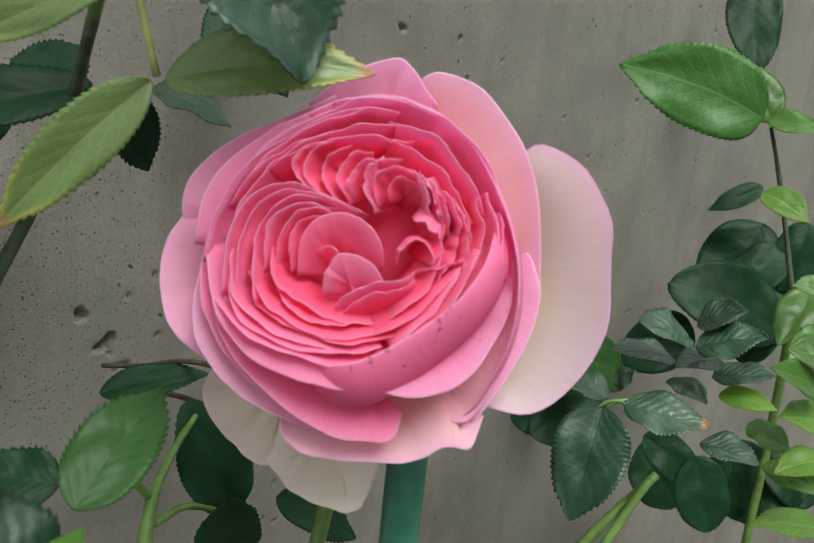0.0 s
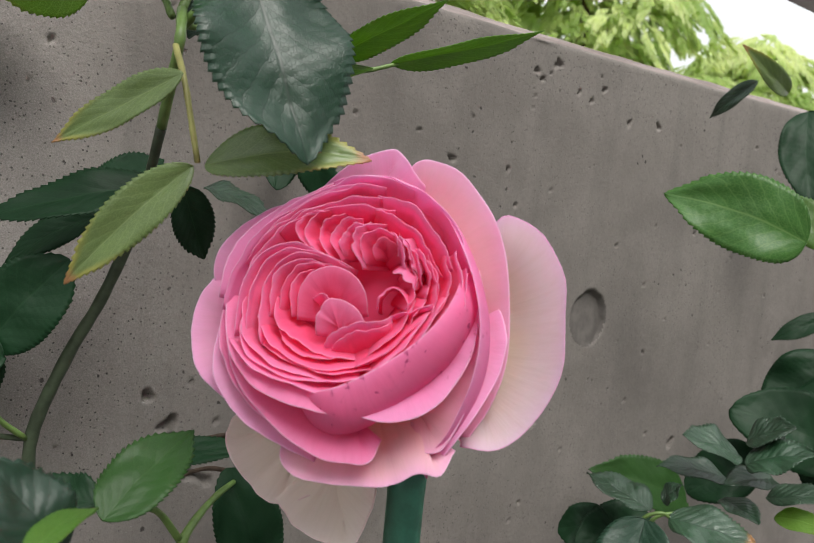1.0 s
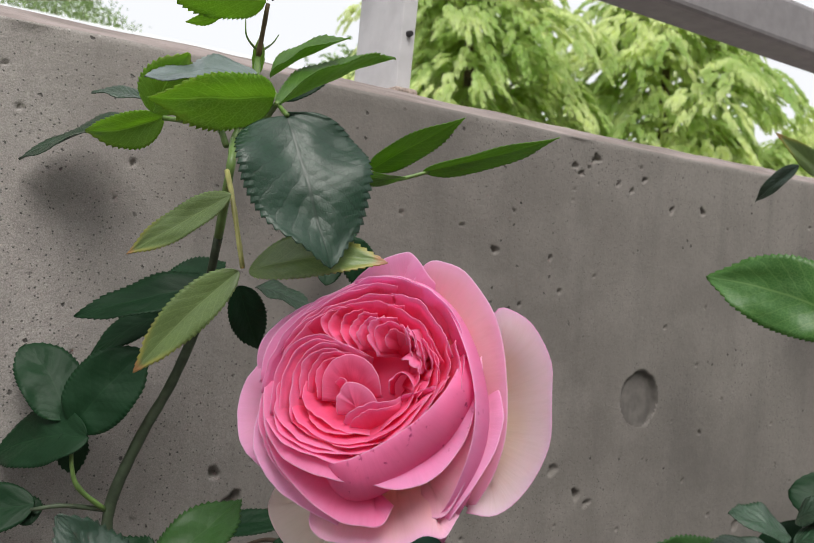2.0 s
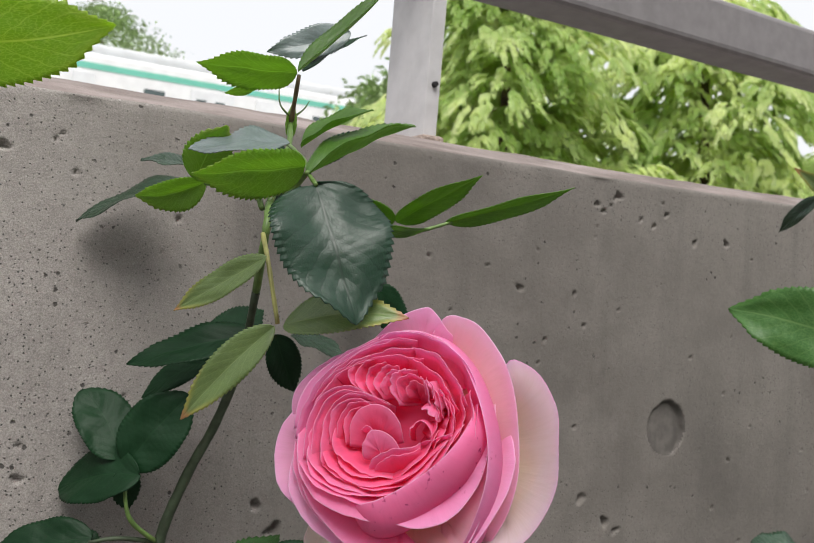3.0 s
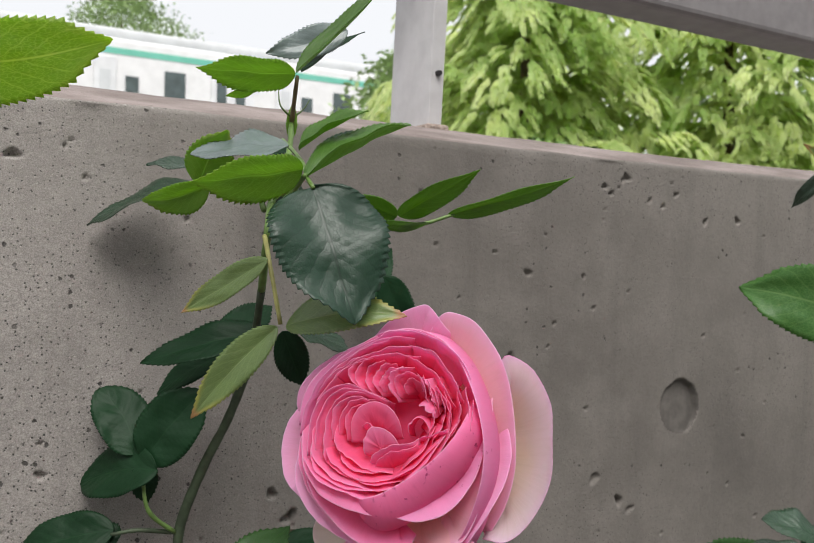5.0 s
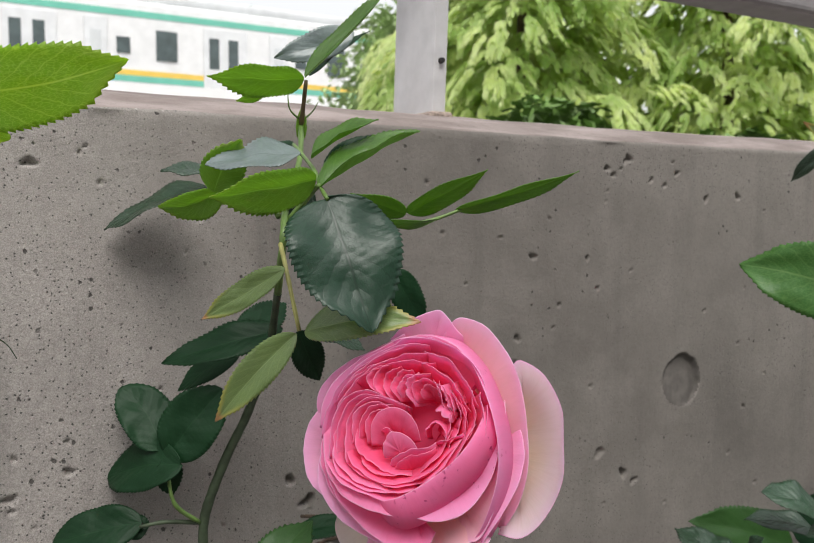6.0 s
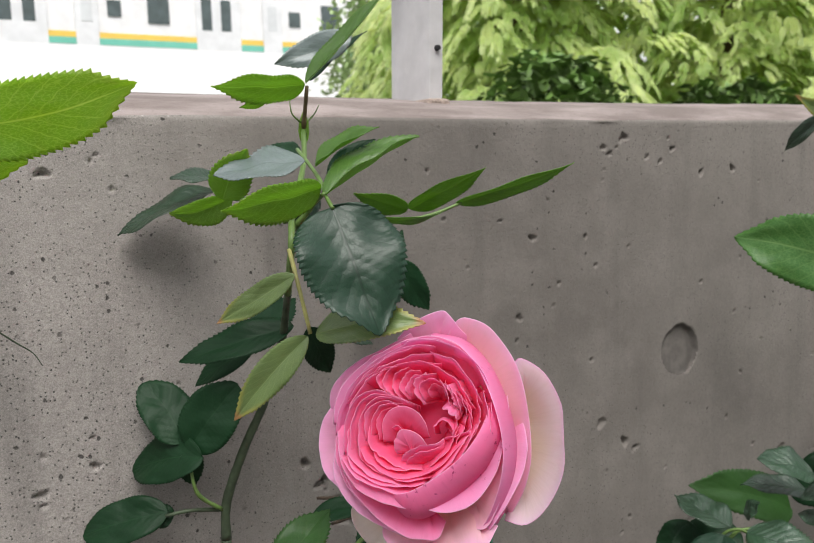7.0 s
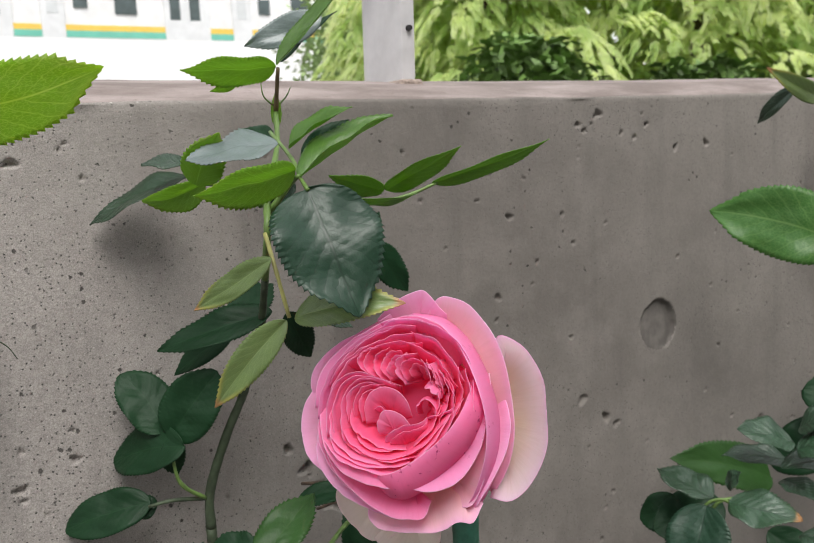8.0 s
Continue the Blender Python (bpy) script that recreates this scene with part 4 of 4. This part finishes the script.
# ---- the sprig that hangs into view at the side ----
sprig = thing("rose_sprig", "backlit lime-green rose leaves on a slender sprig", "rose plant")
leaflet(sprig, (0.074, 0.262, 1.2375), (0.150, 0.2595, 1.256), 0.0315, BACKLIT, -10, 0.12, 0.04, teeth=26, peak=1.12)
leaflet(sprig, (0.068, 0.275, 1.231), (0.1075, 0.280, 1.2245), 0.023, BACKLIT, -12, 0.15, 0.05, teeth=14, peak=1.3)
stem(sprig, [(0.075, 0.262, 1.233), (0.062, 0.264, 1.231), (0.02, 0.265, 1.20), (-0.02, 0.27, 1.0), (-0.03, 0.28, 0.05)], 0.0011, 0.003, GREEN_STEM)
leaflet(sprig, (0.050, 0.325, 1.176), (0.092, 0.334, 1.148), 0.020, DARK, 10, 0.3, 0.1)
stem(sprig, [(0.088, 0.333, 1.151), (0.100, 0.336, 1.140), (0.108, 0.338, 1.133), (0.112, 0.338, 1.126)], 0.0005, 0.0002, STEM, "tendril")

# ---- the shoot and the bush at the other side ----
right_shoot = thing("rose_shoot", "tall rose shoot with broad pale-veined leaves against the wall", "rose plant")
leaflet(right_shoot, (0.656, 0.248, 1.132), (0.610, 0.330, 1.158), 0.055, MID, 8, 0.25, 0.08, peak=0.66)
leaflet(right_shoot, (0.728, 0.266, 1.127), (0.731, 0.296, 1.169), 0.033, YOUNG, 20, 0.3, 0.1)
leaflet(right_shoot, (0.725, 0.269, 1.128), (0.730, 0.231, 1.127), 0.021, YOUNG, 40, 0.3, 0.1)
leaflet(right_shoot, (0.716, 0.259, 1.078), (0.714, 0.223, 1.065), 0.024, LIME, 30, 0.3, 0.1)
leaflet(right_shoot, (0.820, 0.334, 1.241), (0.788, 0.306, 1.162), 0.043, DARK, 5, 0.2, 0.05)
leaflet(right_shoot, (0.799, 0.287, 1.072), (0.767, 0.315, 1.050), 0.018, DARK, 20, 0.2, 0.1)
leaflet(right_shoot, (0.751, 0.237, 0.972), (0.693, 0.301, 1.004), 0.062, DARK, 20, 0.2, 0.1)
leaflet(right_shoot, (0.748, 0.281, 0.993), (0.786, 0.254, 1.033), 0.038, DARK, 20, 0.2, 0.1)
# the next five dark leaves are added to stand in for shade beside the bush
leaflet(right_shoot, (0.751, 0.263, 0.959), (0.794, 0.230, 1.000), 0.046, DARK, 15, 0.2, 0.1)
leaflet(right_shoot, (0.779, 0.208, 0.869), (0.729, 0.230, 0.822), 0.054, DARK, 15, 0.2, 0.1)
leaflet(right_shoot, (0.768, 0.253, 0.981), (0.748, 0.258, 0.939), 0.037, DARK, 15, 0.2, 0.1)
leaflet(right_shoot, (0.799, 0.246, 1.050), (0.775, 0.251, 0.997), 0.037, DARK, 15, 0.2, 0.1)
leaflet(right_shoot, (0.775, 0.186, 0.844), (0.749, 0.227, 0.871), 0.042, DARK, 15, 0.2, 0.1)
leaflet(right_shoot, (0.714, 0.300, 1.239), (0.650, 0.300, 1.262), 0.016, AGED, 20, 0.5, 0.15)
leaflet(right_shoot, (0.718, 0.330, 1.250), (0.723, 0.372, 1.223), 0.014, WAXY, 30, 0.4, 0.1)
# four more dark leaves, added where there is only shadow in the gaps
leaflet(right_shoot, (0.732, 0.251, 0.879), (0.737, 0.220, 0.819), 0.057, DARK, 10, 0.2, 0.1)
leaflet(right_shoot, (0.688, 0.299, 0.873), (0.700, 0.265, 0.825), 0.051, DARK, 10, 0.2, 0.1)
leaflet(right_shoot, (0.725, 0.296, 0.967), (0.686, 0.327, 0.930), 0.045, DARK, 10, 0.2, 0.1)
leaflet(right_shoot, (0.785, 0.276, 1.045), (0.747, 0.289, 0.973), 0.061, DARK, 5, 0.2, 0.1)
stem(right_shoot, [(0.726, 0.266, 1.123), (0.736, 0.258, 1.093), (0.734, 0.246, 1.060), (0.730, 0.224, 0.996)], 0.0014, 0.002, STEM)
stem(right_shoot, [(0.730, 0.224, 0.996), (0.73, 0.22, 0.8), (0.73, 0.22, 0.05)], 0.003, 0.004, GREEN_STEM)
bush = thing("rose_bush", "low rose bush with many glossy grey-green leaflets", "rose bush")
leaflet(bush, (0.646, 0.160, 0.930), (0.612, 0.182, 0.925), 0.023, LIME, 40, 0.25, 0.08)
leaflet(bush, (0.666, 0.175, 0.987), (0.639, 0.197, 0.996), 0.027, YOUNG, 40, 0.25, 0.08)
leaflet(bush, (0.701, 0.197, 1.024), (0.685, 0.216, 1.025), 0.016, YOUNG, 30, 0.25, 0.08)
leaflet(bush, (0.545, 0.264, 0.969), (0.546, 0.254, 0.983), 0.014, WAXY, 50, 0.25, 0.08)
leaflet(bush, (0.585, 0.240, 1.000), (0.549, 0.257, 1.014), 0.030, WAXY, 54, 0.25, 0.08)
leaflet(bush, (0.591, 0.240, 1.008), (0.594, 0.214, 1.025), 0.025, WAXY, 54, 0.25, 0.08)
leaflet(bush, (0.577, 0.232, 0.998), (0.588, 0.197, 1.015), 0.034, WAXY, 54, 0.25, 0.08)
leaflet(bush, (0.600, 0.253, 0.979), (0.558, 0.277, 0.988), 0.023, WAXY, 54, 0.25, 0.08)
leaflet(bush, (0.608, 0.228, 0.986), (0.572, 0.240, 0.986), 0.024, WAXY, 54, 0.25, 0.08)
leaflet(bush, (0.523, 0.246, 0.970), (0.538, 0.202, 0.971), 0.032, TIP, 45, 0.25, 0.08)
leaflet(bush, (0.508, 0.252, 0.970), (0.478, 0.246, 0.912), 0.042, GLOSS, 20, 0.25, 0.08, peak=0.66)
leaflet(bush, (0.517, 0.254, 0.973), (0.510, 0.295, 0.985), 0.030, WAXY, 54, 0.25, 0.08)
leaflet(bush, (0.587, 0.249, 0.969), (0.583, 0.221, 0.965), 0.024, WAXY, 54, 0.25, 0.08)
leaflet(bush, (0.604, 0.229, 0.974), (0.612, 0.194, 0.986), 0.023, WAXY, 54, 0.25, 0.08)
leaflet(bush, (0.603, 0.222, 0.964), (0.608, 0.188, 0.966), 0.016, LIME, 30, 0.25, 0.08)
leaflet(bush, (0.545, 0.207, 0.956), (0.548, 0.175, 0.956), 0.027, WAXY, 54, 0.25, 0.08)
leaflet(bush, (0.654, 0.216, 0.931), (0.652, 0.185, 0.925), 0.026, YOUNG, 45, 0.25, 0.08)
leaflet(bush, (0.655, 0.174, 0.968), (0.617, 0.197, 0.989), 0.024, YOUNG, 40, 0.25, 0.08)
leaflet(bush, (0.665, 0.172, 0.948), (0.627, 0.189, 0.956), 0.026, LIME, 40, 0.25, 0.08)
leaflet(bush, (0.633, 0.195, 0.917), (0.636, 0.159, 0.912), 0.025, YOUNG, 40, 0.25, 0.08)
leaflet(bush, (0.671, 0.156, 0.873), (0.619, 0.190, 0.883), 0.024, LIME, 45, 0.25, 0.08)
leaflet(bush, (0.597, 0.226, 0.921), (0.597, 0.206, 0.875), 0.036, DARK, 10, 0.25, 0.08)
leaflet(bush, (0.576, 0.253, 0.931), (0.594, 0.221, 0.905), 0.027, DARK, 10, 0.25, 0.08)
leaflet(bush, (0.523, 0.282, 0.950), (0.507, 0.311, 0.943), 0.029, DARK, 15, 0.25, 0.08)
leaflet(bush, (0.731, 0.217, 1.013), (0.691, 0.219, 0.981), 0.031, YOUNG, 20, 0.25, 0.08)
leaflet(bush, (0.717, 0.194, 0.992), (0.675, 0.205, 0.978), 0.028, YOUNG, 30, 0.25, 0.08)
leaflet(bush, (0.671, 0.315, 0.928), (0.577, 0.335, 0.963), 0.040, OLIVE, 20, 0.2, 0.1, peak=0.66)
leaflet(bush, (0.548, 0.270, 0.955), (0.501, 0.290, 0.941), 0.036, DARK, 15, 0.2, 0.1)
stem(bush, [(0.523, 0.246, 0.970), (0.5195, 0.249, 0.972), (0.514, 0.256, 0.968), (0.508, 0.262, 0.955)], 0.0010, 0.0012, GREEN_STEM)
stem(bush, [(0.516, 0.256, 0.872), (0.533, 0.245, 0.896), (0.555, 0.232, 0.920)], 0.0035, 0.0025, GREEN_STEM)
stem(bush, [(0.519, 0.242, 0.879), (0.533, 0.236, 0.904), (0.543, 0.231, 0.921)], 0.003, 0.0025, GREEN_STEM)
stem(bush, [(0.516, 0.258, 0.958), (0.523, 0.253, 0.968), (0.531, 0.246, 0.971)], 0.0014, 0.001, GREEN_STEM)
stem(bush, [(0.516, 0.256, 0.872), (0.550, 0.280, 0.600), (0.530, 0.270, 0.050)], 0.0035, 0.005, GREEN_STEM)
stem(bush, [(0.518, 0.242, 0.879), (0.560, 0.260, 0.600), (0.550, 0.250, 0.050)], 0.003, 0.005, GREEN_STEM)

# ---- beyond the wall: barrier, train, trees ----
barrier = part("barrier_wall", box(-40, 40, 19.6, 19.9, 0.0, 4.13), WHITE_WALL)
tagged(barrier, "long white rendered barrier wall below the railway", "wall", kind="structure")
bank = part("railway_bank", box(-40, 40, 19.9, 30, 0.0, 3.3), PAVING)
tagged(bank, "raised railway bed behind the white barrier", "embankment", kind="structure")

train = thing("train", "pale steel commuter train with green and yellow stripes", "train")
part("body", box(-20, 14, 22.0, 24.8, 3.3, 6.55, 0.12, 3), TRAIN_BODY, train)
part("roof", box(-20, 14, 22.2, 24.6, 6.55, 6.85, 0.12, 3), TRAIN_ROOF, train)
part("stripe", box(-20, 14, 21.985, 22.0, 4.66, 4.80), STRIPE_YELLOW, train, "yellow stripe below the windows")
part("stripe", box(-20, 14, 21.985, 22.0, 4.50, 4.66), STRIPE_GREEN, train, "green stripe below the windows")
part("stripe", box(-20, 14, 21.985, 22.0, 6.12, 6.28), STRIPE_GREEN, train, "green stripe under the roof")
DOOR = plain("train_door", (0.74, 0.75, 0.76), 0.4, 0.0, 0.06, 3)
for x in (-13.5, -8.7, -3.9, 0.9, 5.7, 10.5):
    part("window", box(x - 0.27, x + 0.27, 21.96, 21.999, 5.08, 5.84, 0.01), WINDOW, train)
    dr = part("door", box(x + 0.95, x + 2.15, 21.95, 21.984, 4.2, 6.02, 0.01), DOOR, train)
    for dx in (1.10, 1.62):
        part("pane", box(x + dx, x + dx + 0.27, 21.94, 21.949, 4.98, 5.78, 0.004), WINDOW, dr)
    dr = part("door", box(x + 2.78, x + 3.32, 21.95, 21.984, 4.2, 6.02, 0.01), DOOR, train)
    part("pane", box(x + 2.92, x + 3.18, 21.94, 21.949, 5.05, 5.70, 0.004), TRAIN_ROOF, dr)
    part("window", box(x + 3.55, x + 3.88, 21.96, 21.999, 5.2, 5.6, 0.01), WINDOW, train)
pole = thing("line_pole", "grey line pole beside the railway", "pole")
part("shaft", box(-1.0, -0.7, 20.6, 20.9, 3.3, 9.0, 0.03), STEEL, pole)


def cypress(x, y, height, radius, limbs, seed, mat, size=1.0):
    """A dense conifer: a tapered trunk, and limbs that arch out and droop, each hung with sprays of small blades."""
    rng = random.Random(seed)
    tree = thing("cypress_tree", "dense golden-green cypress with drooping sprays", "tree", "cypresses behind the wall")
    v, f = tube(smooth_path([(x, y, 0), (x + 0.05, y, height * 0.5), (x, y, height * 0.95)], 5), 0.09, 0.02, 8)
    mesh_object("trunk", v, f, TRUNK, tree)
    verts, faces = [], []
    up = Vector((0, 0, 1))
    for i in range(limbs):
        h = 0.10 + 0.88 * ((i + rng.random()) / limbs) ** 0.9
        w = i * 2.399 + rng.uniform(-0.35, 0.35)
        reach = radius * (1 - h ** 2.6) ** 0.6 * rng.uniform(0.30, 1.05)
        head = Vector((math.cos(w), math.sin(w), 0))
        across = Vector((-head.y, head.x, rng.uniform(-0.25, 0.25)))
        plume = size * rng.uniform(0.15, 0.27)
        tip = Vector((x, y, height * h)) + head * reach
        for q in range(40):
            a = rng.uniform(-1.2, 0.8)
            fan = rng.uniform(-1, 1) * (1 - 0.35 * a * a)
            c = tip + head * plume * a * 1.3 + across * plume * fan * 0.8 + up * plume * (0.3 - 0.7 * max(0, a + 0.4) ** 2 - 0.55 * fan * fan)
            out = (head * 0.7 + across * (fan * 0.9 + rng.uniform(-0.25, 0.25)) + up * (0.1 - 0.7 * max(0, a) - 0.5 * abs(fan) + rng.uniform(-0.15, 0.15))).normalized()
            side = out.cross(up).normalized()
            ln = plume * rng.uniform(0.35, 0.65)
            for b in range(7):
                m = (b + 1) / 7
                root = c + out * ln * m + up * (-0.5 * ln * m * m)
                for sg in (-1, 1):
                    d = (out * 0.9 + side * sg * rng.uniform(0.35, 0.7) + up * (-0.25 - 0.5 * m)).normalized()
                    lb = ln * (0.50 - 0.28 * m) * rng.uniform(0.8, 1.2) + 0.012
                    nb = d.cross(Vector((rng.uniform(-1, 1), rng.uniform(-1, 1), 1.6))).normalized() * lb * 0.25
                    k = len(verts)
                    verts += [root, root + d * lb * 0.5 + nb, root + d * lb + Vector((0, 0, -lb * 0.2)), root + d * lb * 0.5 - nb]
                    faces.append((k, k + 1, k + 2, k + 3))
    mesh_object("crown", verts, faces, mat, tree, smooth=False)
    return tree


cypress(3.75, 4.7, 3.5, 1.30, 200, 1, CYPRESS)
cypress(5.4, 4.3, 3.6, 1.50, 220, 2, CYPRESS)
cypress(7.2, 3.8, 2.75, 1.45, 180, 3, CYPRESS)
cypress(4.9, 6.6, 3.6, 1.6, 150, 4, CYPRESS, 1.2)
cypress(7.6, 5.6, 2.9, 1.5, 140, 5, CYPRESS, 1.2)
cypress(9.3, 3.6, 2.2, 1.3, 110, 6, CYPRESS, 1.2)


def broadleaf(x, y, z0, height, radius, count, seed, leaf=0.16):
    rng = random.Random(seed)
    tree = thing("far_tree", "loose light-green broadleaf tree beyond the railway", "tree", "trees beyond the railway")
    v, f = tube(smooth_path([(x, y, z0), (x + 0.2, y, z0 + height * 0.5), (x - 0.1, y, z0 + height * 0.9)], 5), 0.22, 0.05, 8)
    mesh_object("trunk", v, f, TRUNK, tree)
    verts, faces = [], []
    for i in range(count):
        w, h = rng.uniform(0, 2 * math.pi), rng.random()
        r = radius * math.sin(math.pi * (0.12 + 0.86 * h)) ** 0.7 * rng.uniform(0.3, 1.0) * (1 + 0.3 * noise.noise((w, h * 4, seed)))
        c = Vector((x + math.cos(w) * r, y + math.sin(w) * r, z0 + height * (0.3 + 0.7 * h)))
        for b in range(7):
            p = c + Vector((rng.gauss(0, 0.2), rng.gauss(0, 0.2), rng.gauss(0, 0.16)))
            d = Vector((rng.uniform(-1, 1), rng.uniform(-1, 1), rng.uniform(-1, 0.3))).normalized() * leaf
            s = d.cross(Vector((0.3, 0.5, 1))).normalized() * leaf * 0.3
            k = len(verts)
            verts += [p, p + d * 0.5 + s, p + d, p + d * 0.5 - s]
            faces.append((k, k + 1, k + 2, k + 3))
    mesh_object("crown", verts, faces, FAR_FOLIAGE, tree, smooth=False)


def shrub(x, y, height, radius, count, seed):
    """A low dark shrub, added for the cypresses' shaded foot: stems and many small pointed leaves."""
    rng = random.Random(seed)
    bush_thing = thing("shrub", "dark green leafy shrub added for the shaded foot of the cypresses", "shrub", "shrubs behind the wall")
    for s in range(4):
        w = 1.6 * s
        v, f = tube(smooth_path([(x, y, 0), (x + 0.2 * math.cos(w), y + 0.2 * math.sin(w), height * 0.5), (x + 0.4 * math.cos(w), y + 0.4 * math.sin(w), height * 0.85)], 4), 0.02, 0.006, 6)
        mesh_object("stem", v, f, TRUNK, bush_thing)
    verts, faces = [], []
    for i in range(count):
        w, h = rng.uniform(0, 2 * math.pi), rng.random() ** 0.7
        r = radius * math.sin(math.pi * (0.15 + 0.80 * h)) ** 0.6 * rng.uniform(0.4, 1.0) * (1 + 0.35 * noise.noise((w * 1.5, h * 4, seed)))
        p = Vector((x + math.cos(w) * r, y + math.sin(w) * r, height * (0.25 + 0.75 * h) + 0.1 * noise.noise((w * 3, seed, h))))
        d = Vector((rng.uniform(-1, 1), rng.uniform(-1, 1), rng.uniform(-0.9, 0.3))).normalized() * rng.uniform(0.05, 0.10)
        s = d.cross(Vector((rng.uniform(-1, 1), 0.4, 1))).normalized() * 0.02
        k = len(verts)
        verts += [p, p + d * 0.5 + s, p + d, p + d * 0.5 - s]
        faces.append((k, k + 1, k + 2, k + 3))
    mesh_object("crown", verts, faces, SHRUB_GREEN, bush_thing, smooth=False)


# added shrubs: their dark green stands in for shade low in the cypresses
shrub(2.75, 3.1, 1.72, 0.55, 4200, 31)
shrub(3.9, 3.0, 1.62, 0.60, 4200, 32)
shrub(5.1, 2.7, 1.66, 0.60, 4200, 33)
broadleaf(7.4, 12.5, 0.0, 4.6, 1.4, 1700, 11, 0.13)
broadleaf(7.5, 38, 0.0, 12.4, 4.6, 2400, 12)
broadleaf(13.5, 38, 0.0, 10.5, 2.2, 700, 13)
